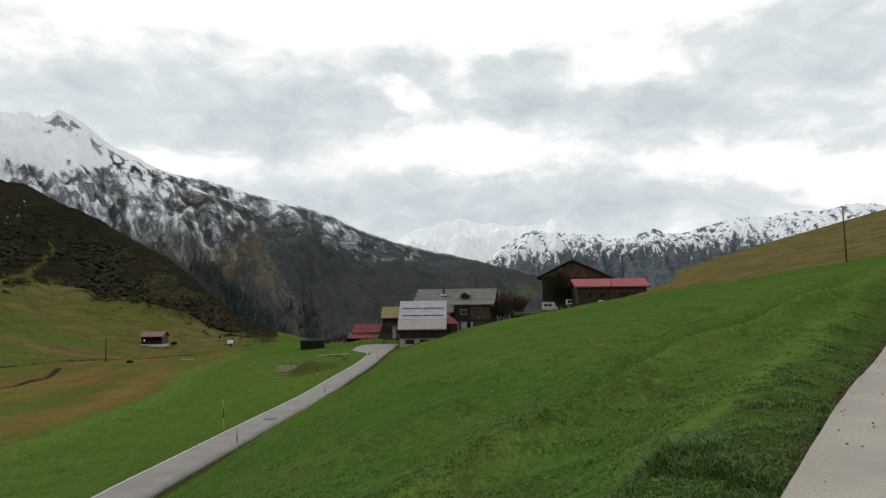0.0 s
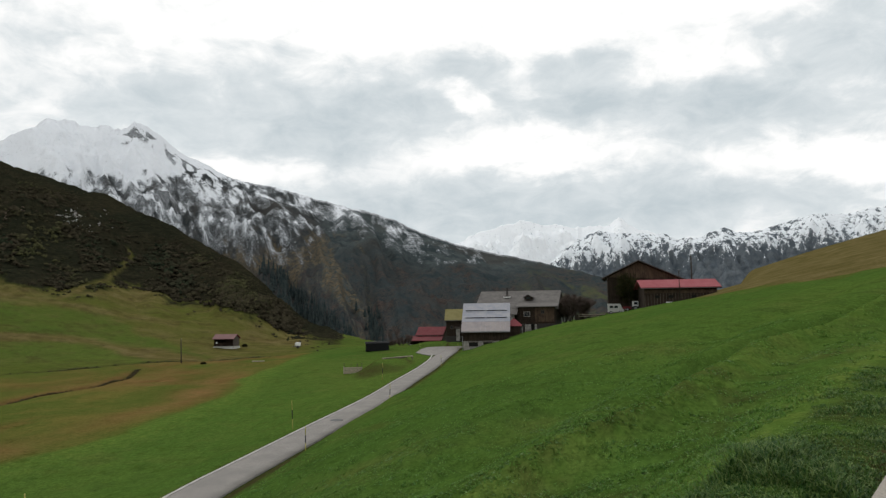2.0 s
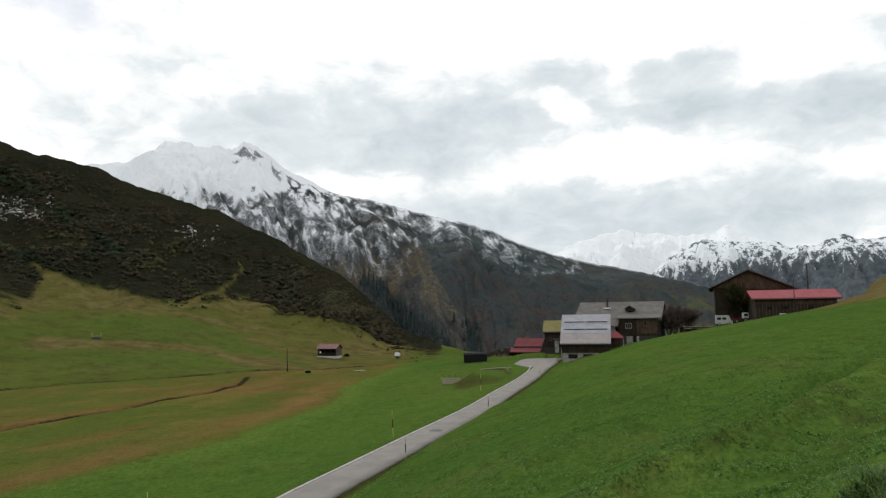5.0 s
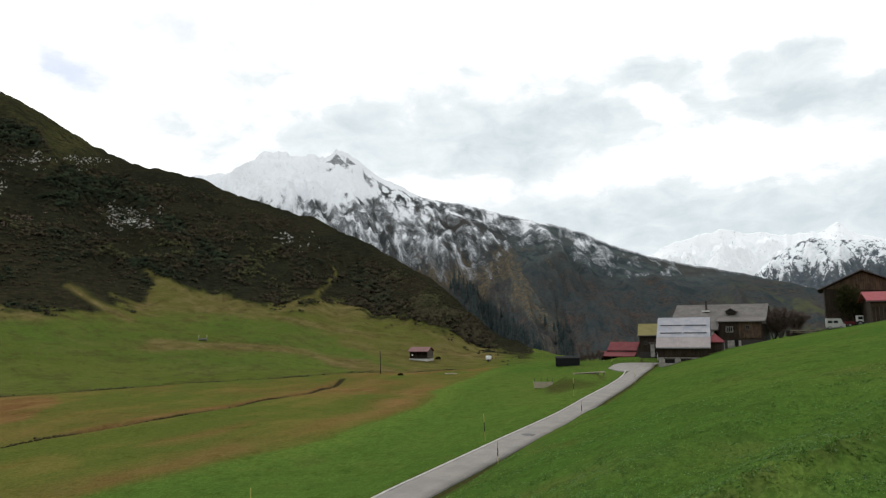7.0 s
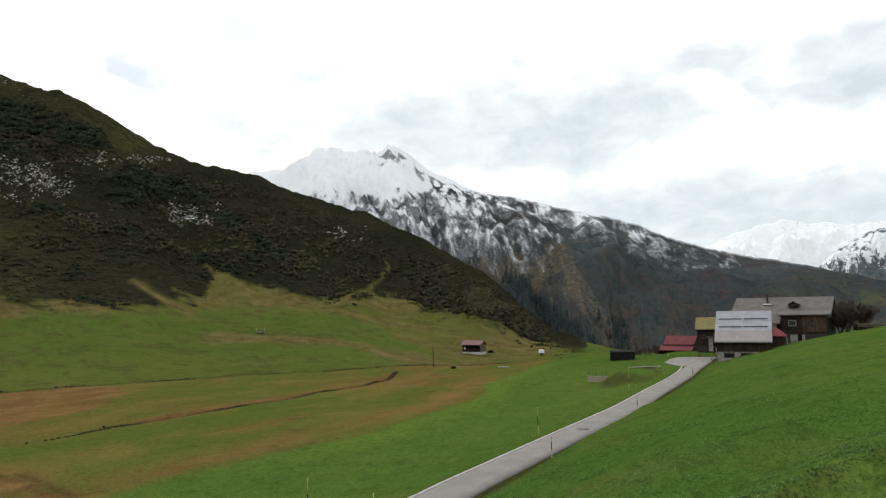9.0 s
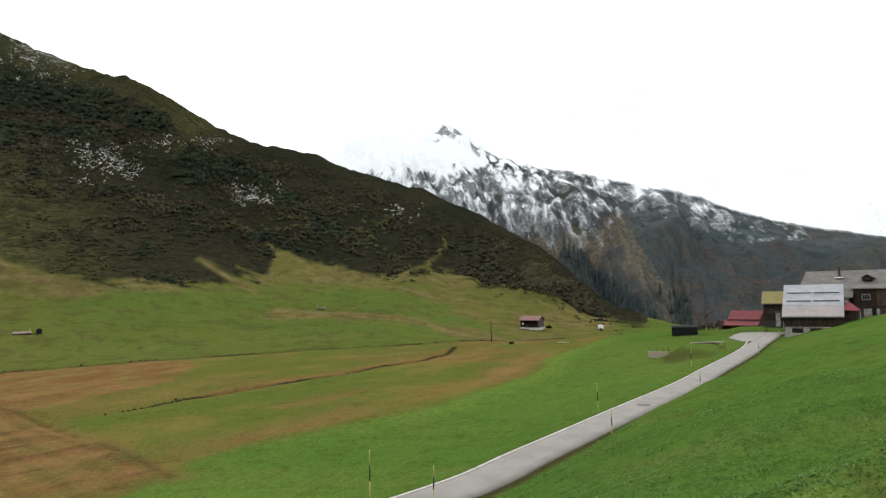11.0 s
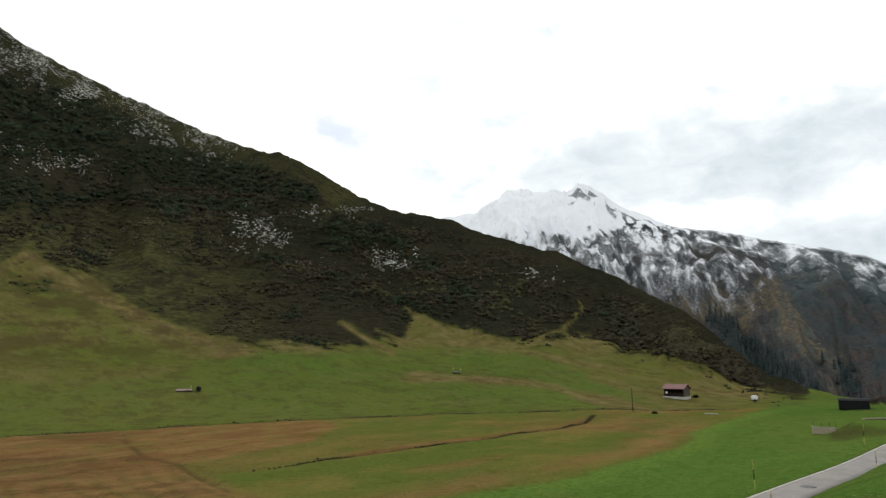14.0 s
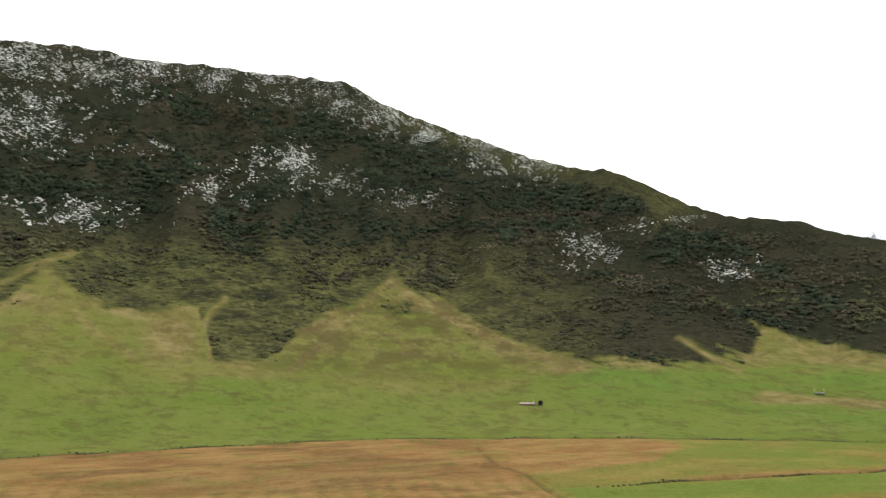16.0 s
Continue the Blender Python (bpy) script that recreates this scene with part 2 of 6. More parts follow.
def mountain_material(name, near, pale=1.0):
    m = Nodes(name, rough=1.0, spec=0.0)
    broad, mid, fine = m.noise(0.004, 6, 0.6), m.noise(0.026, 7, 0.68), m.noise(0.11 if near else 0.055, 5, 0.7)
    dots = m.noise(0.33 if near else 0.16, 4, 0.75)
    shrub = m.noise(0.012, 7, 0.72)
    if near:
        # the blue-grey of this rock includes painted haze, most on the lee flank
        c = m.mix(m.span(mid, 0.36, 0.64), (0.032, 0.037, 0.039), (0.062, 0.064, 0.064))
        c = m.mix(m.attr("lee"), c, m.mix(m.span(shrub, 0.38, 0.62), (0.034, 0.044, 0.047), (0.066, 0.078, 0.079)))
        c = m.mix(m.span(broad, 0.50, 0.64, 0, 0.5), c, (0.062, 0.056, 0.049))
        c = m.mix(m.math("MULTIPLY", m.attr("straw"), m.span(m.noise(0.05, 6, 0.8), 0.36, 0.60)), c, m.mix(m.span(fine, 0.36, 0.64), (0.140, 0.112, 0.072), (0.076, 0.064, 0.046)))
        tree = m.mix(m.span(fine, 0.4, 0.6), (0.028, 0.037, 0.040), (0.061, 0.057, 0.053))
        tree = m.mix(m.span(m.noise(0.014, 6, 0.7), 0.48, 0.62, 0, 0.75), tree, m.mix(m.span(fine, 0.4, 0.6), (0.046, 0.034, 0.030), (0.084, 0.062, 0.052)))      # leafless larch and birch
        c = m.mix(m.math("MULTIPLY", m.attr("wood"), m.span(shrub, 0.40, 0.56)), c, tree)
        c = m.mix(m.math("MULTIPLY", m.attr("alp"), m.span(mid, 0.36, 0.56)), c, m.mix(m.span(fine, 0.4, 0.6), (0.060, 0.070, 0.040), (0.080, 0.078, 0.046)))
        snow = (0.73, 0.75, 0.78)
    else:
        # aerial haze is put into the rock colour: bluer, and lighter as pale grows
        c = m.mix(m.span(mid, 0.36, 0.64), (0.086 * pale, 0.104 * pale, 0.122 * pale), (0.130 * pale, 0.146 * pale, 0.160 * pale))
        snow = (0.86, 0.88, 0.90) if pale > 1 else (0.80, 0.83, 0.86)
    c = m.mix(m.span(fine, 0.50, 0.70, 0, 0.6), c, m.mix(1.0, c, (0.55, 0.57, 0.58), "MULTIPLY"))
    c = m.mix(m.span(dots, 0.45, 0.65, 0, 0.45), c, m.mix(1.0, c, (1.5, 1.45, 1.35), "MULTIPLY"))
    ragged = m.math("ADD", m.attr("snow"), m.math("MULTIPLY_ADD", fine, 2.3, -1.15))
    ragged = m.math("ADD", ragged, m.math("MULTIPLY_ADD", mid, 0.4, -0.2))
    ragged = m.math("ADD", ragged, m.math("MULTIPLY_ADD", dots, 2.3, -1.15))
    if near:      # a thin dusting where the snow gives out
        c = m.mix(m.math("MULTIPLY", m.span(m.attr("snow"), 0.0, 0.55, 0, 0.70), m.span(dots, 0.36, 0.58)), c, (0.24, 0.25, 0.26))
    c = m.mix(m.math("MULTIPLY", m.span(ragged, 0.36, 0.64), m.span(m.attr("snow"), 0.02, 0.2)), c, m.mix(m.span(m.attr("snow"), 0.42, 0.90), (0.30, 0.315, 0.33), snow) if near else snow)
    m.bump(m.math("ADD", m.math("MULTIPLY", mid, 3.0), fine), 6.0, 0.7 if pale == 1 else 0.25)
    return m.done(c)


LAND = land_material()
MOUNTAIN = mountain_material("rock_and_snow", True)
# both far rocks carry painted haze, the farthest the most
FAR_ROCK = mountain_material("far_hazed_rock_and_snow", False)
HAZY_ROCK = mountain_material("farthest_hazed_rock_and_snow", False, 2.1)


def asphalt_material(name, k, tint):
    m = Nodes(name, rough=0.85, spec=0.25)
    c = m.mix(m.span(m.noise(0.5, 5), 0.35, 0.65), (0.168 * k, 0.158 * k, 0.150 * k), (0.215 * k, 0.202 * k, 0.190 * k))
    c = m.mix(m.span(m.noise(60, 3, 0.8), 0.4, 0.7), c, (0.125 * k, 0.12 * k, 0.117 * k))
    c = m.mix(m.span(m.noise(3.0, 6, 0.7, distortion=1.5), 0.62, 0.7, 0, 0.5), c, (0.17 * k, 0.16 * k, 0.15 * k))
    c = m.mix(1.0, c, tint, "MULTIPLY")
    m.bump(m.noise(90, 3, 0.7), 0.004, 0.6)
    return m.done(c)


ASPHALT = asphalt_material("worn_asphalt", 1.14, (1.03, 1.0, 0.965))
PALE_ASPHALT = asphalt_material("bleached_asphalt", 1.55, (1.08, 1.03, 0.93))


def wood_material(name, dark, light, stretch=(1, 1, 0.08)):
    m = Nodes(name, rough=0.85, spec=0.2)
    c = m.mix(m.span(m.noise(5.0, 5, 0.65, stretch), 0.35, 0.68), dark, light)
    c = m.mix(m.span(m.noise(0.7, 4), 0.45, 0.75), c, tuple(0.55 * v for v in dark))
    c = m.mix(m.math("MULTIPLY", m.chance(), 0.5), c, tuple(0.6 * v for v in dark))
    m.bump(m.noise(14, 4, 0.6, stretch), 0.01, 0.6)
    return m.done(c)


def sheet_material(name, base, worn, rough=0.5, metallic=0.0):
    m = Nodes(name, rough=rough, metallic=metallic, spec=0.15)
    c = m.mix(m.span(m.noise(0.6, 5, 0.6), 0.35, 0.7), base, worn)
    c = m.mix(m.span(m.noise(3.5, 5, 0.7, (1, 0.25, 0.25)), 0.5, 0.75, 0, 0.6), c, tuple(0.75 * v for v in base))
    c = m.mix(m.math("MULTIPLY", m.chance(), 0.35), c, worn)
    m.bump(m.noise(2.0, 3), 0.02, 0.3)
    return m.done(c)


def plain_material(name, color, rough=0.7, metallic=0.0, vary=0.25, scale=4.0):
    m = Nodes(name, rough=rough, metallic=metallic, spec=0.3)
    c = m.mix(m.span(m.noise(scale, 5, 0.65), 0.35, 0.7), color, tuple((1 - vary) * v for v in color))
    return m.done(c)


LOG = wood_material("sun_browned_log", (0.026, 0.018, 0.013), (0.060, 0.041, 0.028))
TAN_BOARD = wood_material("tan_board", (0.062, 0.042, 0.029), (0.150, 0.100, 0.066))
GREY_BOARD = wood_material("grey_board", (0.075, 0.062, 0.052), (0.135, 0.115, 0.098))
RED_SHEET = sheet_material("red_roof_sheet", (0.115, 0.013, 0.018), (0.145, 0.026, 0.030), 0.7)
PINK_SHEET = sheet_material("faded_red_roof_sheet", (0.27, 0.062, 0.072), (0.31, 0.09, 0.10), 0.7)
ALU_SHEET = sheet_material("pale_metal_roof_sheet", (0.27, 0.28, 0.32), (0.36, 0.35, 0.37), 0.6, 0.1)
GREY_SHINGLE = sheet_material("grey_roof_shingle", (0.110, 0.100, 0.095), (0.160, 0.148, 0.138), 0.95)
MOSS_SHINGLE = sheet_material("mossy_roof_shingle", (0.155, 0.135, 0.048), (0.195, 0.170, 0.070), 0.9)
BROWN_SHEET = sheet_material("brown_roof_sheet", (0.075, 0.056, 0.050), (0.105, 0.080, 0.070), 0.8)
PLASTER = plain_material("lime_plaster", (0.34, 0.32, 0.295), 0.95, vary=0.45, scale=1.2)
STONE = plain_material("grey_rubble_stone", (0.20, 0.19, 0.175), 0.95, vary=0.5, scale=2.5)
# near-black colour that stands in for the shade inside openings
OPENING_SHADE = plain_material("painted_opening_shade", (0.012, 0.011, 0.010), 0.9)
BLACK_SHEET = plain_material("black_tarpaulin", (0.006, 0.0065, 0.008), 0.9)
DIRTY_SHEET = sheet_material("weathered_metal_roof_sheet", (0.26, 0.23, 0.235), (0.33, 0.29, 0.28), 0.7)
WHITE_PAINT = plain_material("white_paint", (0.74, 0.74, 0.73), 0.5, vary=0.08)
GUTTER = plain_material("dull_gutter_metal", (0.11, 0.105, 0.10), 0.6, 0.3)
METAL = plain_material("galvanised_metal", (0.35, 0.36, 0.37), 0.45, 0.8)
POLE_WOOD = plain_material("tarred_pole", (0.045, 0.035, 0.028), 0.9)
YELLOW = plain_material("yellow_pole_paint", (0.40, 0.36, 0.09), 0.6)
BLACK_PAINT = plain_material("black_pole_paint", (0.015, 0.015, 0.017), 0.5)
PALE_WOOD = plain_material("bleached_board", (0.36, 0.31, 0.24), 0.9)

# ---- helpers of this scene ----


def lattice(ix, iy, seed):
    h = (ix.astype(np.int64) * 374761393 + iy.astype(np.int64) * 668265263 + seed * 1274126177) & 0x7FFFFFFF
    h = ((h ^ (h >> 13)) * 1103515245) & 0x7FFFFFFF
    return ((h ^ (h >> 16)) & 0xFFFF) / 32767.5 - 1.0


def value_noise(x, y, seed=0):
    ix, iy = np.floor(x), np.floor(y)
    u, v = x - ix, y - iy
    u, v = u * u * (3 - 2 * u), v * v * (3 - 2 * v)
    a, b = lattice(ix, iy, seed), lattice(ix + 1, iy, seed)
    c, d = lattice(ix, iy + 1, seed), lattice(ix + 1, iy + 1, seed)
    return (a + (b - a) * u) * (1 - v) + (c + (d - c) * u) * v


def fbm(x, y, octaves=4, seed=0, gain=0.5):
    total, amp = np.zeros_like(x), 1.0
    for k in range(octaves):
        total += amp * value_noise(x * 2 ** k + 17.3 * k, y * 2 ** k - 9.1 * k, seed + k)
        amp *= gain
    return total


def ridged(x, y, octaves=4, seed=0, gain=0.5):
    total, amp = np.zeros_like(x), 1.0
    for k in range(octaves):
        total += amp * (1 - 2 * np.abs(value_noise(x * 2 ** k + 5.7 * k, y * 2 ** k + 3.3 * k, seed + k)))
        amp *= gain
    return total


def step(a, b, x):
    s = np.clip((x - a) / (b - a), 0, 1)
    return s * s * (3 - 2 * s)


def curve(pairs, x):
    """A smooth line through a few (place, value) pairs."""
    px, py = np.array(pairs, float).T
    fine_x = np.linspace(px[0], px[-1], 600)
    fine_y = np.interp(fine_x, px, py)
    k = np.hanning(13)
    pad = np.concatenate([np.full(6, fine_y[0]), fine_y, np.full(6, fine_y[-1])])
    return np.interp(x, fine_x, np.convolve(pad, k / k.sum(), "valid"))


def along(points, x, y):
    """Distance from (x, y) to a line of (x, y, z) points, and the line's height and run there."""
    best = np.full(np.shape(x), 1e9)
    height, run, gone = np.zeros(np.shape(x)), np.zeros(np.shape(x)), 0.0
    for (ax, ay, az), (bx, by, bz) in zip(points[:-1], points[1:]):
        dx, dy = bx - ax, by - ay
        length = math.hypot(dx, dy)
        s = np.clip(((x - ax) * dx + (y - ay) * dy) / length ** 2, 0, 1)
        d = np.hypot(x - ax - s * dx, y - ay - s * dy)
        near = d < best
        best = np.where(near, d, best)
        height = np.where(near, az + s * (bz - az), height)
        run = np.where(near, gone + s * length, run)
        gone += length
    return best, height, run


def smooth_line(points, n=6):
    """A Catmull-Rom line through a few points."""
    p = [np.array(q, float) for q in points]
    p = [2 * p[0] - p[1]] + p + [2 * p[-1] - p[-2]]
    made = []
    for i in range(1, len(p) - 2):
        for k in range(n):
            t = k / n
            made.append(tuple(0.5 * (2 * p[i] + (p[i + 1] - p[i - 1]) * t + (2 * p[i - 1] - 5 * p[i] + 4 * p[i + 1] - p[i + 2]) * t * t
                                     + (3 * p[i] - p[i - 1] - 3 * p[i + 1] + p[i + 2]) * t ** 3)))
    return made + [tuple(p[-2])]


# ---- the lie of the land, metres from the eye, which is at the origin ----
# the lower road: over the valley side, into the hamlet
ROAD = smooth_line([(-60, -60, -10.6), (-38, -22, -10.3), (-23.5, 10, -10.1), (-17.4, 29.5, -10), (-16.3, 40, -10), (-14.9, 57, -10), (-13.5, 73, -10),
                    (-12.9, 88, -10), (-12.1, 106, -10), (-11.8, 125, -9.95), (-11.3, 140, -9.9), (-11.6, 160, -10.1), (-13, 180, -11)])
SIDE_ROAD = smooth_line([(-13.4, 128.5, -9.94), (-15.2, 136, -9.92), (-15.3, 148, -9.95), (-14.0, 162, -10.15)])
# the upper lane, on which the camera stands
LANE = smooth_line([(-16, -25, -1.9), (-7.5, -11.8, -1.7), (0.65, 0, -1.6), (3.8, 4.76, -1.6), (7.85, 10.8, -1.6), (14.8, 20.7, -1.55), (29, 40, 0.3), (54, 72, 3.2)])
DITCH = smooth_line([(-104, -40, 0), (-110, -12, 0), (-117, 30, 0), (-110, 62, 0), (-100, 87, 0), (-90, 110, 0), (-80, 128, 0), (-72, 142, 0), (-52, 158, 0)])
BROOK = smooth_line([(-68.2, 41.5, 0), (-66.7, 46, 0), (-65.2, 55, 0), (-64, 64, 0), (-62.5, 73, 0), (-61.8, 80, 0), (-62.8, 88, 0), (-62.4, 99, 0), (-63.8, 110, 0), (-66, 118, 0), (-69, 126, 0)])
DRAIN = [(-104, 49, 0), (-94, 45.5, 0), (-84.8, 42.7, 0), (-76.6, 42.4, 0), (-68.1, 40.2, 0), (-58.6, 37.6, 0), (-52.5, 36.3, 0), (-45.9, 34.4, 0), (-39, 31.8, 0)]
RUT = [(-84.5, 34.9, 0), (-83.5, 38.5, 0), (-81.5, 42, 0)]

HILL_BASE = [(-180, 220), (8, 230), (14, 225), (20, 195), (26, 166), (35, 148), (49, 135), (68, 130), (85, 118), (100, 112), (130, 120), (180, 220)]
HILL_CREST_AT = [(-180, 600), (-10, 600), (8, 270), (14, 262), (18, 310), (21, 360), (25, 430), (28.5, 500), (33, 560), (41, 650), (48, 700), (60, 780), (70, 850), (80, 900), (100, 900), (130, 800), (180, 600)]
HILL_CREST_EL = [(-180, -5), (8, -6), (12, -4.2), (14.3, -2.8), (16.4, -1.3), (18, 0.2), (20.8, 2.7), (23.8, 4.6), (25.1, 5.0), (28.5, 6.8), (32.1, 8.4), (36.8, 10.0), (41.2, 11.3),
                 (44.6, 11.7), (48.3, 13.45), (52.1, 15.35), (55.7, 16.25), (59.7, 17.4), (63.8, 18.8), (68.6, 20.35), (72.1, 21.55), (74.5, 22.4), (78.4, 23.2), (83.5, 23.4), (88.5, 23.5), (93.1, 22.95), (95.1, 23.3), (96.7, 23.4), (102, 22.4), (125, 19), (160, 6), (180, 0)]
RIGHT_CREST_EL = [(-180, 6), (-90, 14), (-50, 9), (-32.7, 5.8), (-27.8, 4.5), (-24.4, 3.6), (-21.2, 2.7), (-18.7, 1.8), (-16.5, 1.2), (-12, -0.4), (-8, -2.5), (180, -6)]


def valley_side(x, y):
    """The near slope, which climbs to the right, and is steeper below the lane."""
    yy = np.clip(y, -80, 230)
    z = -1.95 - 0.0378 * yy + 0.192 * x
    return z - 0.385 * np.exp(-np.maximum(y, 0) / 62) * np.logaddexp(0, (-x - 1) / 4) * 4 * step(260, 60, np.abs(y))


def height(x, y):
    r = np.hypot(x, y)
    az = np.degrees(np.arctan2(-x, y))
    # valley floor, falling away beyond the hamlet
    floor = -11.9 + 0.25 * fbm(x / 34, y / 34, 3, 3) + 0.012 * np.maximum(-x - 60, 0)
    rim = np.interp(az, [4, 9, 11.5, 13.4, 18], [192, 197, 222, 254, 262])
    floor = floor - 75 * step(0, 200, r - rim) * step(26, 12, az) * step(-60, -20, az) + 1.5 * np.exp(-((x + 24) / 15) ** 2 - ((y - 158) / 30) ** 2)
    side = valley_side(x, y)
    ground = np.logaddexp(floor / 0.7, np.clip(side, -60, 300) / 0.7) * 0.7
    # pasture that goes on up to the right
    r0, r1 = 95.0, 300.0
    s = np.clip((r - r0) / (r1 - r0), 0, 1)
    crest = r1 * np.tan(np.radians(curve(RIGHT_CREST_EL, az)))
    ux, uy = x / np.maximum(r, 1e-6), y / np.maximum(r, 1e-6)
    plane = valley_side(ux * r1, uy * r1)
    gain = np.maximum(crest - plane, -12) * step(-12, -15.5, az)
    ground = ground + gain * s ** 1.4 - 90 * step(300, 900, r) * step(-11, -19, az) * step(-130, -60, az)
    ground = ground - 0.32 * np.maximum(r - rim - 4, 0) * step(-19, -14, az) * step(30, 18, az) * step(900, 500, r) - 120 * step(500, 900, r) * step(-60, -19, az) * step(30, 18, az)
    # the hill across the valley
    rb, rc = curve(HILL_BASE, az), curve(HILL_CREST_AT, az)
    s = (r - rb) / (rc - rb)
    top = rc * np.tan(np.radians(curve(HILL_CREST_EL, az)))
    up = np.clip(s, 0, 1)
    shape = up ** 1.35 * (1 - 0.10 * up ** 4) / 0.90
    rough = fbm(az / 2.6, r / 60, 4, 11) * step(0.12, 0.5, up) * step(1.0, 0.88, up) * rc * 0.008
    lobes = (fbm(az / 7.5, r / 400, 2, 29) * 0.014 + fbm(az / 3.5, r / 160, 2, 31) * 0.010) * rc * step(0.12, 0.4, up) * step(1.0, 0.8, up)
    hill = -12.2 + (top + 12.2) * shape + rough + lobes - 0.5 * (rc - rb) * np.maximum(s - 1, 0) ** 1.2 + 0.0022 * rc * fbm(az * 1.6, r / 50, 3, 7) * step(0.9, 1.0, s)
    mask = step(12.0, 15.6, az) * step(178, 150, az)
    hill = np.where(s > 0, hill, -12.2 + 30 * s)
    ground = np.where(mask > 0, np.logaddexp(ground / 0.8, np.clip(hill * mask + np.minimum(hill, -12.4) * (1 - mask), -200, 900) / 0.8) * 0.8, ground)
    ground = ground + 0.35 * np.exp(-((x - 10) / 7) ** 2 - ((y - 136) / 16) ** 2) - 0.8 * np.exp(-((x + 3) / 6.5) ** 2 - ((y - 133) / 15) ** 2)      # brow before the farmhouse, dip before the barn
    # swells of the turf
    ground = ground + 0.10 * fbm(x / 7, y / 7, 3, 5) * step(4, 20, r) * step(400, 150, r) + 0.03 * fbm(x / 0.9, y / 0.9, 3, 6) * step(60, 12, r)
    ground = ground + 0.36 * fbm((x * 0.86 - y * 0.5) / 5, (x * 0.5 + y * 0.86) / 26, 2, 8) * step(6, 18, r) * step(140, 80, r) * step(-14, -6, x)
    # a cattle terrace along the slope below the lane
    d, _, _ = along(LANE, x, y)
    ledge = d - np.interp(y, [8, 13, 15, 22, 27, 31, 40], [7.6, 7.0, 6.2, 6.3, 5.2, 3.9, 3.2]) + 0.35 * fbm(x / 6, y / 6, 2, 9)
    on_slope = step(8, 13, r) * step(75, 45, r) * step(-6, 0, x)
    ground = ground + (0.46 * np.exp(-(ledge / 0.75) ** 2) - 0.85 * np.exp(-((ledge - 1.9) / 1.1) ** 2) - 0.60 * np.exp(-((d - 11.6 + 0.8 * fbm(x / 9, y / 9, 2, 10)) / 1.7) ** 2)) * on_slope
    # mound beside the road, ditches
    platform = -9.3 - 0.62 * np.maximum(np.hypot(x + 18.4, (y - 112) / 2.4) - 2.6, 0)
    ground = np.where(x > -40, np.logaddexp(ground / 0.2, platform / 0.2) * 0.2, ground)
    for line, width, deep in ((DITCH, 0.9, 0.7), (BROOK, 0.7, 0.6), (DRAIN, 0.5, 0.22), (RUT, 0.6, 0.2)):
        d, _, run = along(line, x, y)
        ground = ground - deep * np.exp(-(d / width) ** 2) * (0.6 + 0.4 * np.sin(run * 0.35))
    # the roads are benches in the slope
    for line, half in ((ROAD, 2.1), (SIDE_ROAD, 3.5), (LANE, 1.5)):
        d, z, _ = along(line, x, y)
        w = step(half + (3.4 if line is LANE else 5.0), half + 0.15, d)
        ground = ground * (1 - w) + (z - 0.10) * w
    ground = ground + 0.8 * step(154, 158, y) * step(176, 168, y) * step(-23, -18.5, x) * step(-4, -8, x)      # bank before the log house
    # verge of the lane: a low bank of long grass
    d, z, _ = along(LANE, x, y)
    ground = ground + 0.10 * np.exp(-((d - 2.6) / 0.7) ** 2) * step(60, 20, r)
    return ground

# ---- the land ----
HEATH_EDGE = [(-180, 60), (10, 60), (12.9, 3), (13.3, -3.0), (14.2, -3.35), (15.3, -3.0), (17.5, -2.2), (19.8, -1.4), (21.2, -0.7), (23, -0.15), (25, 0.1), (26.7, 0.35), (28, 1.1), (30.6, 1.5), (32, 1.1), (35.2, 1.25), (37.5, 1.75), (40.3, 2.4), (42.5, 3.4),
              (43.1, 3.2), (43.6, 1.5), (44.4, 1.0), (45.4, 1.4), (46.4, 1.0), (47.2, 0.65), (51, 0.95), (55.8, 0.95), (59.3, 1.6), (62, 2.75), (64.8, 3.7), (67.6, 5.3), (69, 5.6), (70.6, 6.6), (71.8, 7.2), (75, 5.4), (77.9, 4.25), (80.2, 2.0),
              (82.3, 0.7), (85.2, 0.8), (86.0, 2.5), (86.8, 4.9), (88.8, 4.8), (91.2, 4.3), (92.2, 4.9), (94.3, 5.2), (95.8, 6.0), (97.4, 7.1), (98.9, 5.4), (100, 4.4), (110, 4), (130, 10), (180, 60)]


# late snow lying between the shrubs: bearing, rise, spread of both, amount
SNOW_SPOTS = [(100.9, 21.6, 2.3, 1.0, 1), (100, 17.7, 2.7, 2.2, 1), (92.8, 20.2, 1.8, 0.7, 0.7), (88.8, 21.8, 3.1, 0.8, 0.7), (80.4, 16.5, 2.2, 1.7, 1), (76.2, 15.8, 1.6, 1.1, 0.9), (86.1, 14.2, 2.2, 1.5, 0.8),
              (95.9, 11.4, 3.4, 0.8, 0.8), (92.1, 16.7, 2.0, 0.9, 0.6), (70.2, 14.2, 2.2, 0.7, 0.9), (72.5, 20.8, 2.5, 1.2, 1), (68.6, 19.3, 3.5, 1.4, 0.9), (62.3, 16.7, 3.0, 0.5, 0.7), (55.5, 10.1, 1.7, 1.2, 1),
              (50.1, 11.7, 2.0, 0.5, 0.8), (44.9, 8.1, 1.3, 1.0, 1), (33, 6.3, 1.6, 0.6, 0.6)]
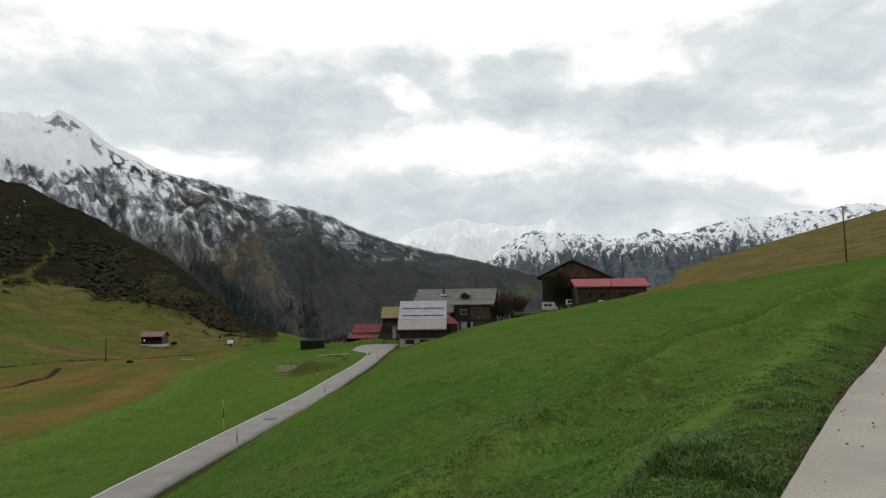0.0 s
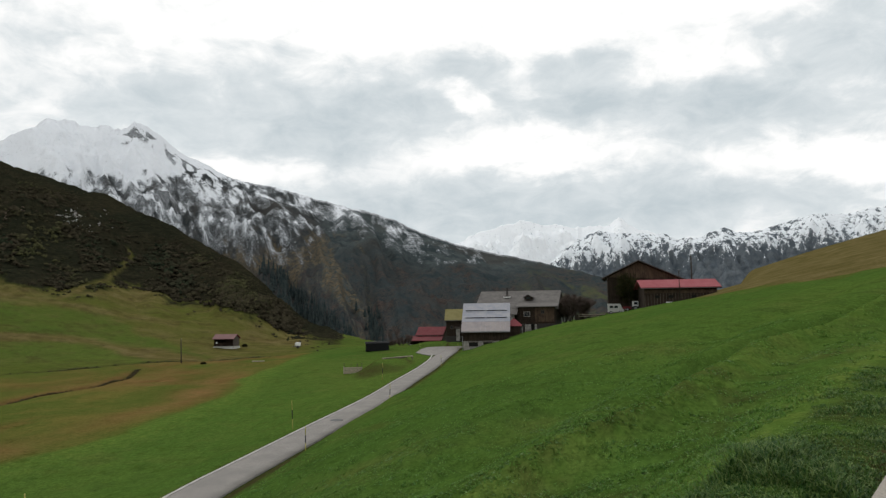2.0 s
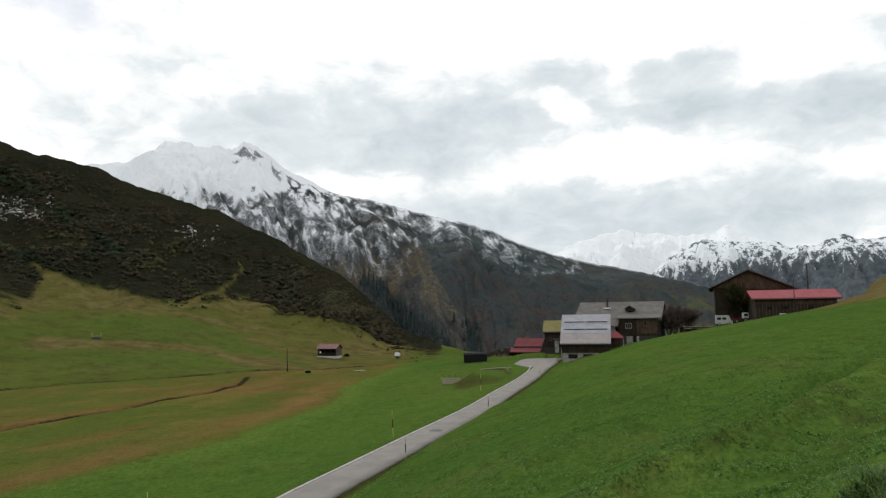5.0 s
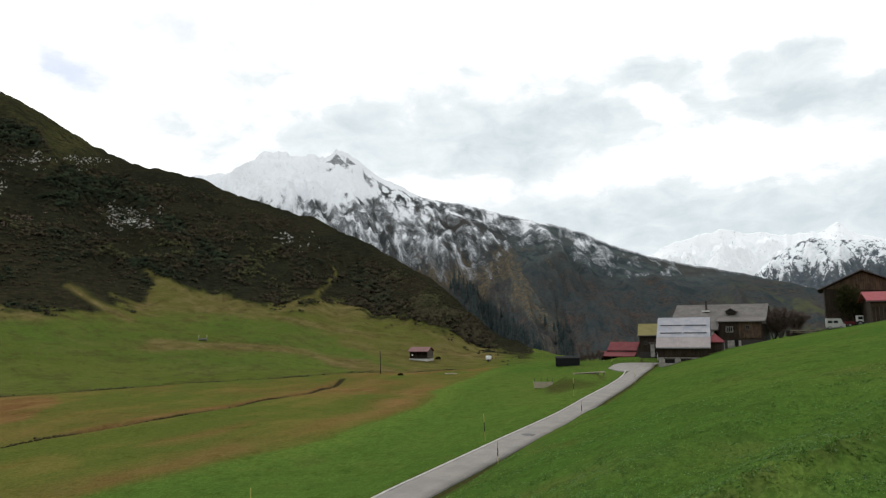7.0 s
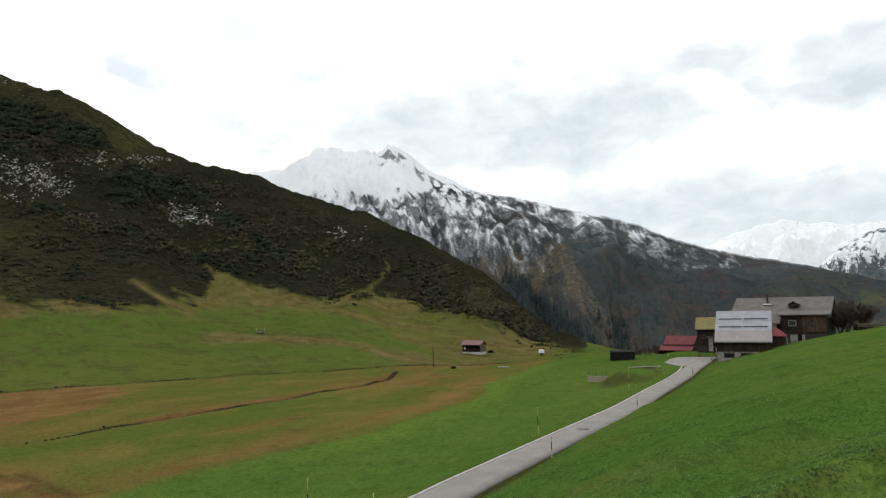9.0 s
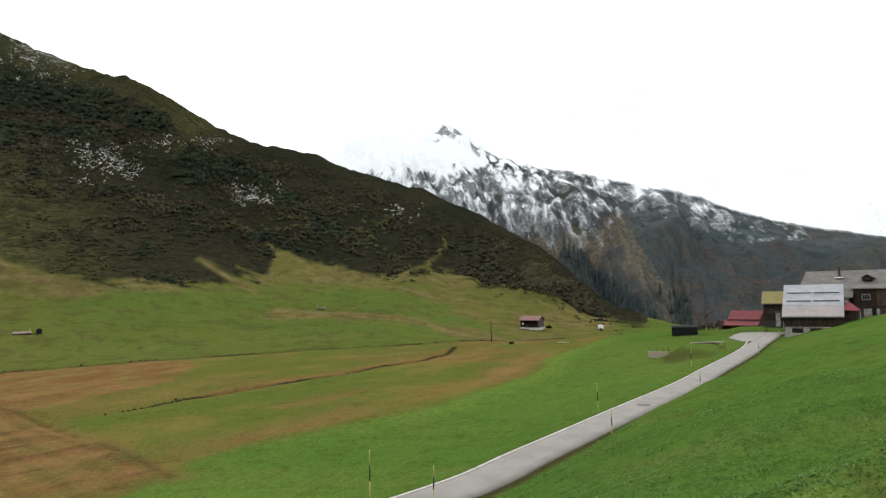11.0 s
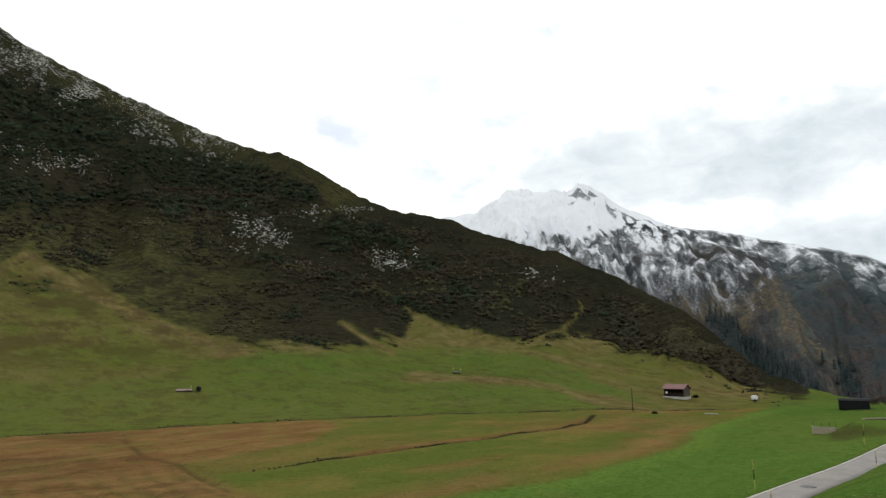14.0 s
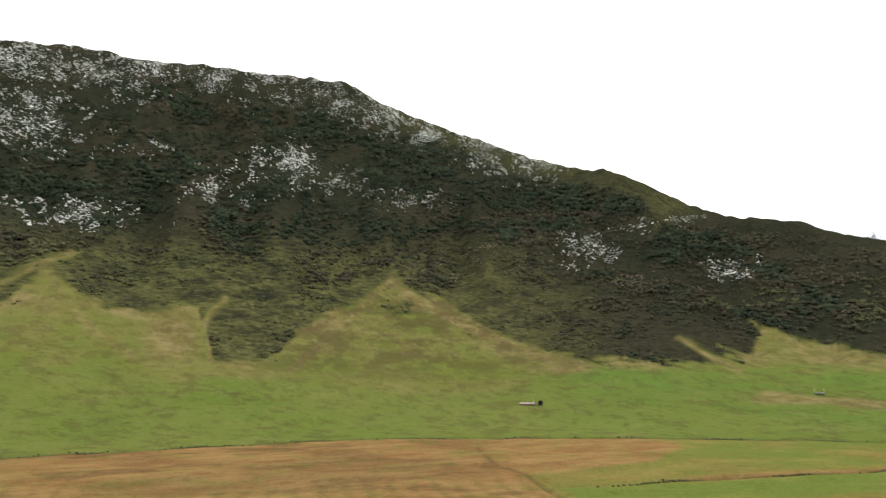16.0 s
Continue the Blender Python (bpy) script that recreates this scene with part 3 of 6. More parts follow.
# bare stony ground in the heath, listed the same way
STONY_SPOTS = [(52.0, 7.2, 2.6, 0.6, 0.8), (60.5, 9.0, 3.2, 0.7, 0.9), (64.5, 9.6, 2.0, 0.6, 0.8), (47.5, 7.0, 1.4, 0.5, 0.6), (73.3, 11.8, 1.9, 0.5, 0.7), (68, 8.2, 2.2, 0.9, 0.6), (38, 6.6, 2.0, 0.5, 0.5)]


# upper edge of the greener grazing: bearing, rise
GREEN_TOP = [(18, -6), (24, -4), (25.9, -3.2), (27.8, -2.4), (29.4, -1.4), (31.2, -0.3), (34.6, 0.2), (38.3, 0.6), (44.4, 0.4), (50, 0.5), (57, 0.3), (62, -0.8), (68, -1.8), (74, -1.4), (79, -0.5), (84, 0.0), (88, -0.4), (96, 0.6), (110, 0.5)]
# worn grass tracks and tan strips: a line of (bearing, rise), half width, strength
TRACKS = [([(29.5, 4.1), (29.6, 3.3), (30.1, 2.6), (30.8, 2.1), (32.0, 1.5), (34.1, 0.6)], 0.20, 0.65), ([(43.6, 3.8), (42.1, 2.75), (39.9, 1.9), (35.3, 0.65), (31.1, -0.35), (26, -1.4)], 0.30, 0.65),
          ([(71.8, 7.4), (69.5, 5.9), (67.4, 4.75), (64.3, 3.2), (61.6, 2.1), (58.6, 1.0)], 0.42, 1.0),
          ([(68.8, 6.4), (63.6, 3.4)], 0.2, 0.8), ([(48.9, 2.8), (47.2, 1.6), (45.6, 0.75), (44.6, 0.3)], 0.24, 0.85), ([(46.2, 2.2), (44.6, 1.35), (43.4, 0.8)], 0.13, 0.6), ([(71.8, 7.3), (73.2, 6.0), (75.8, 3.7), (77.6, 1.9), (79.5, 0.2)], 0.26, 0.9), ([(85.6, 0.9), (86.0, 3.9), (84.9, 5.6)], 0.3, 0.8), ([(97.6, 7.6), (96.2, 5.4), (94.0, 3.0), (91, 1.0)], 0.45, 0.6),
          ([(101, 5.0), (97.7, 7.6), (95.8, 8.6)], 0.3, 0.7)]


def track_cover(bearing, rise):
    worn = np.zeros(np.shape(bearing))
    for line, half, k in TRACKS:
        d, _, _ = along([(a, e, 0.0) for a, e in line], bearing, rise)
        worn = np.maximum(worn, k * np.exp(-(d / half) ** 2))
    return worn


def add_sheet(name, x, y, z, wrap, masks, material):
    """A mesh over a grid of places, rows outward and columns round."""
    rows, cols = x.shape
    me = bpy.data.meshes.new(name)
    me.vertices.add(rows * cols)
    me.vertices.foreach_set("co", np.stack([x, y, z], -1).astype(np.float32).ravel())
    i, j = np.meshgrid(np.arange(rows - 1), np.arange(cols if wrap else cols - 1), indexing="ij")
    jn = (j + 1) % cols
    quads = np.stack([i * cols + j, (i + 1) * cols + j, (i + 1) * cols + jn, i * cols + jn], -1).reshape(-1, 4)
    me.loops.add(quads.size)
    me.loops.foreach_set("vertex_index", quads.astype(np.int32).ravel())
    me.polygons.add(len(quads))
    me.polygons.foreach_set("loop_start", np.arange(0, quads.size, 4, dtype=np.int32))
    me.polygons.foreach_set("use_smooth", np.ones(len(quads), bool))
    for key, value in masks.items():
        a = me.attributes.new(key, "FLOAT", "POINT")
        a.data.foreach_set("value", np.clip(value, 0, 1).astype(np.float32).ravel())
    me.update(calc_edges=True)
    me.validate()
    me.materials.append(material)
    return new(name, me)


def heath_cover(x, y, z):
    """How far the heath covers the hill, and the rise at which it begins."""
    R = np.hypot(x, y)
    bearing = np.degrees(np.arctan2(-x, y))
    px, py = np.array(HEATH_EDGE, float).T
    edge = np.interp(bearing + 0.16 * fbm(x / 9, y / 9, 3, 23), px, py)
    rise = np.degrees(np.arctan2(z, R))
    worn = track_cover(bearing + 0.3 * fbm(x / 14, y / 14, 2, 22), rise + 0.16 * fbm(x / 7, y / 7, 3, 24))
    cover = step(-0.30, 0.42, rise - edge + 0.34 * fbm(x / 6, y / 6, 5, 21, 0.7) - 0.6 * worn)
    # broken heath round the head of the grassy fan
    broken = np.exp(-((bearing - 71.0) / 3.0) ** 2 - ((rise - 5.5) / 1.3) ** 2) * step(-0.15, 0.30, fbm(bearing / 1.1, rise / 0.35, 4, 29, 0.65))
    return edge, np.maximum(cover, 0.9 * broken) * (R > 150) * (1 - np.clip(1.25 * worn, 0, 1))


def build_ground():
    az = np.concatenate([np.arange(-40, 106, 0.15), np.arange(106, 320, 1.0)])
    r = np.concatenate([[0.05], np.geomspace(0.5, 24, 110)[:-1], np.geomspace(24, 260, 300)[:-1], np.geomspace(260, 1000, 125)[:-1], np.geomspace(1000, 4900, 14)])
    A, R = np.meshgrid(radians(1) * az, r)
    x, y = -R * np.sin(A), R * np.cos(A)
    z = height(x, y)
    z = np.where(R > 1000, z * step(2500, 1000, R) - 160 * step(1000, 2500, R), z)
    azd = (np.degrees(A) + 180) % 360 - 180
    el = np.degrees(np.arctan2(z, R))
    wob = fbm(x / 9, y / 9, 4, 21)
    edge, heath = heath_cover(x, y, z)
    soft = fbm(x / 22, y / 22, 3, 25)
    lush_x = np.interp(y, [-60, 0, 20, 31, 36, 42, 48, 55, 65, 82, 91, 106, 124, 149, 175, 195], [-40, -30, -34, -40, -41.8, -41.2, -39.8, -38, -36.6, -36.2, -37.4, -41.6, -44.6, -45.5, -48, -30])
    lush = step(-1.6, 1.6, x - lush_x + 1.1 * wob)
    lush *= step(36, 30, x - 0.06 * y + 2.5 * wob + 5 * np.clip((y - 60) / 60, -1, 1))
    ditch, _, _ = along(DITCH, x, y)
    ditch_x = np.interp(y, [-40, -12, 30, 62, 87, 110, 128, 142, 158, 175], [-104, -110, -117, -110, -100, -90, -80, -72, -52, -30])
    on_floor = step(-0.6, 0.6, x - ditch_x) * (x < -15) * (R < 260)
    marsh = on_floor * step(0.75, 0.25, lush)
    brook, _, run = along(BROOK, x, y)
    brook_x = np.interp(y, [20, 41, 55, 64, 80, 99, 110, 126], [-74, -68, -65, -64, -62, -62.4, -64, -69])
    # ploughed corner up to the drain, with furrows along it
    drain_y = np.interp(x, [-112, -104, -84.8, -76.6, -58.6, -45.9, -39], [52, 49, 42.7, 42.4, 37.6, 34.4, 31.8])
    plough = step(-0.8, 0.8, drain_y - y + 0.5 * wob) * step(-36, -44, x + 1.5 * soft)
    furrow = 0.5 + 0.5 * np.sin((y - drain_y + 1.2 * soft + 0.5 * wob) * 2 * math.pi / 2.6)
    # red-brown wedge between ditch and brook
    wedge_x = np.interp(y, [30, 43, 50, 61, 72, 80, 88], [-74, -76, -77, -78, -84, -93, -101])
    wedge = step(1.6, -1.6, x - wedge_x + 1.4 * wob) * step(86, 78, y)
    # straw land between the wedge and the brook, the brook's bank, the strip along the mown edge, and the back of the marsh
    between = 0.42 * step(2.5, -2.5, x - brook_x) * step(96, 66, y) * np.clip(0.75 + 0.5 * soft, 0, 1)
    by_brook = 0.85 * step(4.2, 0.6, brook_x - x + 0.8 * wob) * step(-0.8, 0.4, brook_x - x) * step(50, 62, y) * step(128, 118, y)
    strip = lush_x - 4.2 - 1.5 * soft - x
    by_mown = np.clip(0.95 + 0.5 * wob, 0, 1) * np.exp(-(strip / (3.4 + 1.4 * step(80, 95, y))) ** 2) * (0.68 + 0.27 * step(60, 84, y)) * step(140, 105, y)
    second = 0.65 * np.exp(-((strip - 8.0) / 2.2) ** 2) * step(-0.1, 0.6, soft + 0.5 * wob)
    by_back = np.clip(0.55 + 0.5 * soft + 0.35 * wob, 0, 0.85) * step(78, 104, y)
    bare = np.clip(np.maximum.reduce([plough * (0.86 + 0.14 * furrow), 0.95 * wedge, between, by_brook, by_mown, second, by_back]), 0, 1) * on_floor * (1 - 0.9 * lush)
    soil = np.maximum(np.exp(-(brook / 0.55) ** 2) * step(50, 62, y), 0.9 * np.exp(-(ditch / 0.8) ** 2))
    soil = np.maximum(soil, plough * on_floor * np.clip(0.22 * (1 - furrow) ** 2 * step(100, 80, R) + 0.45 * step(0.1, 0.8, fbm(x / 2.2, y / 7, 4, 27)), 0, 0.5))
    soil = np.maximum(soil, 0.26 * wedge * on_floor * step(-0.2, 0.6, soft + 0.5 * wob) * step(62, 40, y))
    for line, half in ((DRAIN, 0.45), (RUT, 0.5)):
        d, _, _ = along(line, x, y)
        soil = np.maximum(soil, 0.5 * np.exp(-(d / half) ** 2) * step(-0.5, 0.1, fbm(x / 4, y / 4, 2, 28)))
        bare = np.maximum(bare, 0.6 * np.exp(-(d / 1.4) ** 2) * on_floor)
    for line, half in ((ROAD, 1.68), (LANE, 1.50)):
        d, _, _ = along(line, x, y)
        soil = np.maximum(soil, np.exp(-((d - half) / 0.26) ** 2))
    from_top = np.hypot(x + 18.4, (y - 112) / 2.4)
    mound = step(1.9, 2.9, from_top + 0.4 * wob) * step(6.4, 4.8, from_top + 0.5 * wob) * step(-15.0, -16.4, x) * step(121, 114, y)
    far_slope = step(0.7, 0.1, heath) * (azd > 10) * (R > 110) * (on_floor < 0.5)
    gx, gy = np.array(GREEN_TOP, float).T
    green_hill = far_slope * step(0.35, -0.35, el - np.interp(azd, gx, gy) + 0.35 * wob) * np.clip(0.8 + 0.35 * soft, 0, 1)
    green_hill = np.maximum(green_hill, far_slope * step(17, 14, azd))
    tan_strip, _, _ = along([(-128, 140, 0), (-116, 151, 0), (-105, 161, 0), (-88, 160, 0), (-70, 147, 0)], x, y)
    high_dry = far_slope * (1 - green_hill) * step(14.5, 17, azd) * np.clip(0.34 + 0.35 * soft + 0.25 * wob + 0.35 * step(-1.2, 0.4, el - edge + 0.9 * soft), 0, 1)
    dry = np.maximum.reduce([step(0.3, 0.0, lush) * (x > 20) * (azd < 0), high_dry, 0.95 * far_slope * step(8, 2, tan_strip + 2.5 * wob)])
    d_lane, _, _ = along(LANE, x, y)
    worn = track_cover(azd, el) * (far_slope + heath) * (R > 120)
    dry = np.maximum(dry, np.clip(1.2 * worn, 0, 1))
    dry = np.maximum(dry, far_slope * np.exp(-((azd - 88.6) / 2.2) ** 4 - ((el - 2.6) / 2.2) ** 4))
    pale = np.exp(-((d_lane - 3.25 + 0.25 * wob) / 0.42) ** 2) * (R < 60) * (x > -2)
    terrace = np.exp(-((d_lane - np.interp(y, [8, 13, 15, 22, 27, 31, 40], [7.6, 7.0, 6.2, 6.3, 5.2, 3.9, 3.2]) + 0.4 * wob) / 0.8) ** 2) * (R < 60) * (x > -2)
    # crest painted paler: lighter grass tips, and the light it catches
    pale = np.maximum(pale, 0.7 * terrace)
    young = step(0.4, 0.9, lush) * step(-15, -20, x - 0.03 * y) * step(150, 128, y) * (x < -12) * np.clip(0.30 + 0.2 * soft, 0, 1)
    pale = np.maximum(pale, young)
    pale = np.maximum(pale, 0.9 * np.exp(-((x - lush_x - 2.0) / 3.2) ** 2) * step(0.2, 0.6, lush) * step(30, 60, y) * step(160, 140, y))
    verge = step(1.35, 1.5, d_lane) * step(3.1, 2.5, d_lane + 0.3 * wob) * (R < 60)
    lush = np.maximum(lush, (0.28 + 0.34 * step(62, 50, azd)) * green_hill)
    worn_turf = 0.35 * far_slope * step(0.1, 0.7, fbm(x / 3.0, y / 3.0, 4, 30, 0.7))
    worn_turf = np.maximum(worn_turf, 0.62 * far_slope * step(54, 61, azd) * step(84, 78, azd) * step(-1.5, 1.5, el) * step(-0.6, 0.5, fbm(azd / 1.3, el / 0.5, 4, 32, 0.7)))
    soil = np.maximum(soil, worn_turf)
    soil = np.maximum(soil, 0.75 * mound * np.clip(0.9 + 0.5 * wob, 0, 1))
    # brown dead patches; this darkness also stands for shade between the tufts
    soil = np.maximum(soil, verge * np.clip(0.30 + 0.4 * fbm(x / 1.3, y / 1.3, 3, 35), 0, 0.7) * step(34, 12, R))
    thatch = step(0.05, 0.7, fbm(x / 1.6, y / 1.6, 4, 34, 0.65)) * step(3.8, 4.6, d_lane) * step(9.5, 6.0, d_lane) * step(30, 14, R) * (x > -1)
    soil = np.maximum(soil, 0.42 * thatch)
    for a, e, wide in ((83.7, -1.64, 0.7), (82.6, -2.07, 0.45), (88.0, -1.83, 0.35)):
        soil = np.maximum(soil, 0.8 * np.exp(-((azd - a) / wide) ** 2 - ((el - e) / 0.10) ** 2) * far_slope)
    olive = heath * np.clip(0.62 * step(-0.4, 0.5, soft + 0.4 * wob) * step(58, 64, azd) * step(11.5, 7.5, el + 1.5 * soft) + step(101, 95, azd) * step(52, 57, azd) * step(9.0, 7.0, el) * 0.3 + 0.45 * step(-2.2, -1.0, el - np.interp(azd, [14, 41, 52, 60, 75], [20, 11.5, 15.5, 17.5, 22.7])) * step(46, 49, azd) * step(76, 70, azd) + 0.7 * np.exp(-((azd - 49.5) / 2.0) ** 2 - ((el - 12.6) / 1.4) ** 2) + 0.45 * step(54, 62, azd) * step(13, 8, el) + 0.5 * step(66, 73, azd) * step(10.5, 8.0, el + 1.2 * soft), 0, 1)
    patch = np.zeros_like(x)
    for a, e, wa, we, k in SNOW_SPOTS:
        patch = np.maximum(patch, k * np.exp(-((azd - a) / (1.5 * wa)) ** 2 - ((el - e) / (1.35 * we)) ** 2))
    crest_el = curve(HILL_CREST_EL, azd)
    patch = np.maximum(patch, 0.72 * step(-3.4, -2.0, el - crest_el + soft) * step(50, 58, azd))
    patch = heath * np.clip(patch + 0.25 * fbm(azd / 1.6, el / 0.9, 3, 26), 0, 1)
    ob = add_sheet("ground", x, y, z, True, dict(heath=heath, lush=lush, marsh=marsh, bare=bare, soil=soil, dry=dry, patch=patch, olive=olive, pale=pale), LAND)
    return tagged(ob, "grassy alpine valley with meadow, brown marsh and a shrubby heath hillside", "ground", kind="structure")


build_ground()

RIDGE = [(-14, -4), (-11.5, -0.6), (-9.5, 0.9), (-7.5, 1.75), (-3.9, 2.75), (-0.9, 3.45), (0.9, 3.85), (4, 4.65), (7.1, 5.7), (8.8, 6.6), (11.1, 7.4), (13.2, 7.8), (16.2, 8.6), (19.2, 9.4), (21.6, 9.75),
         (23.2, 10.5), (26.2, 11.9), (27, 12.65), (28.1, 13.35), (28.8, 13.85), (29.2, 13.6), (29.9, 13.15), (31.5, 13.25), (33.4, 13.4), (34.9, 13.5), (37.1, 11.8), (41, 11.2), (46, 10), (52, 8)]
# the snowy massif at the head of the valley, and the rocky range before it
BACK_RIDGE = [(12, 1.5), (8, 3.0), (4.82, 4.31), (3.9, 4.76), (2, 5.65), (0.6, 6.0), (-0.6, 6.2), (-1.3, 6.5), (-2, 6.3), (-3.1, 5.95), (-4.2, 6.0), (-5.6, 5.75), (-7.8, 5.8), (-8.5, 6.0), (-9.2, 6.4), (-9.8, 5.95), (-10.7, 5.45), (-12, 5.0), (-15, 4.0), (-20, 3)][::-1]
FRONT_RIDGE = [(-1, 1.0), (-3.7, 2.96), (-4.9, 4.08), (-6.7, 5.2), (-7.6, 5.35), (-9.4, 5.2), (-10.7, 5.0), (-12.4, 5.0), (-13.6, 4.45), (-15.3, 4.6), (-16.2, 4.95), (-17, 5.2), (-17.7, 4.8), (-19.7, 4.85), (-20.7, 5.3), (-21.6, 5.5), (-23.5, 5.8), (-25.2, 5.75), (-26.8, 6.1), (-28.6, 6.0), (-31, 6.35), (-32.7, 6.0), (-50, 5.5), (-75, 4)][::-1]


def mountain_shape(A, S):
    """Distance, height, and the pattern of spurs and gullies of the near mountain, by bearing and by the way up."""
    rc = np.interp(A, [-16, 0, 28, 50], [2100, 2500, 3000, 3200])
    R = 1150.0 + (rc - 1150.0) * S
    up = np.clip(S, 0, 1)
    ridge = curve(RIDGE, A) + 0.07 * fbm(A / 0.7, A * 0, 4, 51) + 0.20 * step(26.5, 28, A) * step(36.5, 34.5, A) * (ridged(A / 0.8, A * 0, 3, 52) - 0.5)
    body = rc * np.tan(np.radians(curve([(a, e - 0.1) for a, e in RIDGE[::2] + RIDGE[-1:]], A)))
    top = rc * np.tan(np.radians(ridge))
    top = body + (top - body) * step(0.90, 0.995, up)           # the broken edge belongs to the crest alone
    lean = A - 5.0 * up + 0.5 * fbm(A / 2, up * 4, 3, 58)      # the spurs run down to the right
    spur = ridged(lean / 5.0, up * 1.1, 3, 61, 0.5) - 0.4
    gully = ridged(lean / 1.6, up * 3.2, 4, 66, 0.55) - 0.5
    size = np.clip((top + 170) / 800, 0, 1) * (up * (1 - up) * 4) ** 0.8 * step(1.0, 0.94, up)
    z = -170 + (top + 170) * up ** 1.05 + size * (62 * spur + 15 * gully + 20 * fbm(A / 1.1, S * 15, 5, 68, 0.55))
    return R, z - 600 * np.maximum(S - 1, 0), ridge, lean, spur, gully


def build_mountain():
    A, S = np.meshgrid(np.arange(-14, 50, 0.11), np.concatenate([np.linspace(0, 1, 210), np.linspace(1.01, 1.3, 8)]))
    up = np.minimum(S, 1)
    R, z, ridge, lean, spur, gully = mountain_shape(A, S)
    x, y = -R * np.sin(np.radians(A)), R * np.cos(np.radians(A))
    el = np.degrees(np.arctan2(z, R))
    streak = ridged(lean / 0.7, up * 8.5, 4, 91, 0.65) - 0.5
    mottle = fbm(A * 1.3, up * 26, 4, 97, 0.6)
    shade = step(16.6, 14.6, A + 2.5 * (up - 0.5) + 0.8 * fbm(A, up * 6, 3, 93))      # the flank turned away keeps little snow
    open_snow = 0.42 + (el - 6.6) / 8.5 + 0.42 * step(9.2, 10.6, el + 0.5 * mottle) * step(18, 23, A) + 0.28 * streak + 0.12 * gully + 0.18 * mottle
    lee_snow = 0.47 + (el - ridge + 1.0) / 3.2 + 0.20 * streak + 0.14 * mottle
    snow = open_snow * (1 - shade) + np.minimum(open_snow, lee_snow) * shade
    snow = np.minimum(snow, 0.95) + 0.7 * step(9.4, 11.0, el + 0.4 * mottle) * step(19, 22, A) - 1.15 * step(21.5, 24, A) * step(33, 29.5, A) * step(2.1, 0.9, ridge - el) * step(0.12, 0.50, ridge - el) * step(0.1, 0.6, ridged(A / 0.7, up * 26, 4, 98, 0.6) - 0.2) - 0.34 * step(0.15, 0.6, ridged(A / 1.5, up * 12, 4, 99) - 0.3) * step(10.8, 9.4, el)
    band, _, _ = along([(28.5, 8.9, 0), (26.5, 9.5, 0), (24.3, 9.9, 0), (22, 10.0, 0), (20, 9.2, 0), (17, 8.4, 0)], A, el)
    snow = snow - 0.55 * np.exp(-(band / 0.35) ** 2) * step(-0.3, 0.5, fbm(A * 2.2, up * 30, 4, 94, 0.65))
    snow = snow - 1.5 * step(2.4, 4.0, ridge - el) * shade - 1.2 * step(3.2, 1.8, el)
    snow = np.maximum(snow, 0.62 * step(0.972, 0.99, up) * step(-7, 2, A))
    rib, _, _ = along([(15.4, 4.8, 0), (14.4, 2.9, 0), (13.2, 0.9, 0), (11.8, -1.2, 0), (11.0, -2.6, 0)], A, el)
    shelf, _, _ = along([(22.5, 3.2, 0), (20.6, 3.1, 0), (19.2, 3.5, 0), (17.6, 3.0, 0), (16.6, 3.4, 0)], A, el)
    straw = step(0.05, 0.6, 0.5 * fbm(lean / 1.1, up * 12, 4, 71, 0.65) + 1.05 * np.exp(-(rib / 0.9) ** 2) + 0.9 * np.exp(-(shelf / 0.9) ** 2) - 0.16) * step(6.8, 4.8, el)
    straw = np.maximum(straw * step(9, 13, A), 0.75 * step(0.0, 0.6, fbm(lean / 2.0, up * 6, 3, 77)) * step(-3, -7, A))
    wood = step(4.4, 1.8, el + 1.2 * fbm(A / 3, up * 5, 3, 73)) * step(0.9, 0.3, straw)
    alp = step(0.0, 0.6, fbm(lean / 1.4, up * 9, 3, 75)) * step(0.5, -4, A) * step(0.95, 0.8, up) * step(0.3, 0.5, up)
    ob = add_sheet("mountain_ridge", x, y, z, False, dict(alp=alp, snow=snow, straw=straw, wood=wood, lee=shade), MOUNTAIN)
    return tagged(ob, "steep mountain with a fresh snow cap above dark rock and woods", "mountain", kind="structure")


def build_range(name, label, ridge_line, az, near, far, line, cover, seed, material):
    """One chain of far mountains, whose spurs run down to the right."""
    A, S = np.meshgrid(az, np.concatenate([np.linspace(0, 1, 120), np.linspace(1.01, 1.2, 5)]))
    R = near + (far - near) * S
    up = np.minimum(S, 1)
    px, py = np.array(ridge_line, float).T
    ridge = 0.5 * np.interp(A, px, py) + 0.5 * curve(ridge_line, A) + 0.09 * ridged(A / 0.9, A * 0, 4, seed) - 0.04
    top = far * np.tan(np.radians(ridge))
    lean = A - 3.2 * up
    cut = ridged(lean / 2.2, up * 2.2, 5, seed + 2, 0.6)
    z = -150 + (top + 150) * up ** 0.95
    z = z + (58 * cut + 24 * fbm(A * 1.4, S * 12, 5, seed + 4, 0.6)) * (up * (1 - up) * 4) ** 0.8 * step(0.995, 0.8, up) - 700 * np.maximum(S - 1, 0)
    x, y = -R * np.sin(np.radians(A)), R * np.cos(np.radians(A))
    el = np.degrees(np.arctan2(z, R))
    crag = ridged(lean / 0.55, up * 9.0, 4, seed + 6, 0.7) - 0.55
    snow = cover + np.clip((el - np.interp(A, *line)) / 1.7, -2, 0.34) + 0.12 * (cut - 0.7) + 0.34 * crag + 0.30 * fbm(A * 4.2, up * 30, 4, seed + 7, 0.7)
    ob = add_sheet(name, x, y, z, False, dict(snow=snow), material)
    return tagged(ob, label, "mountain", kind="structure")


build_mountain()
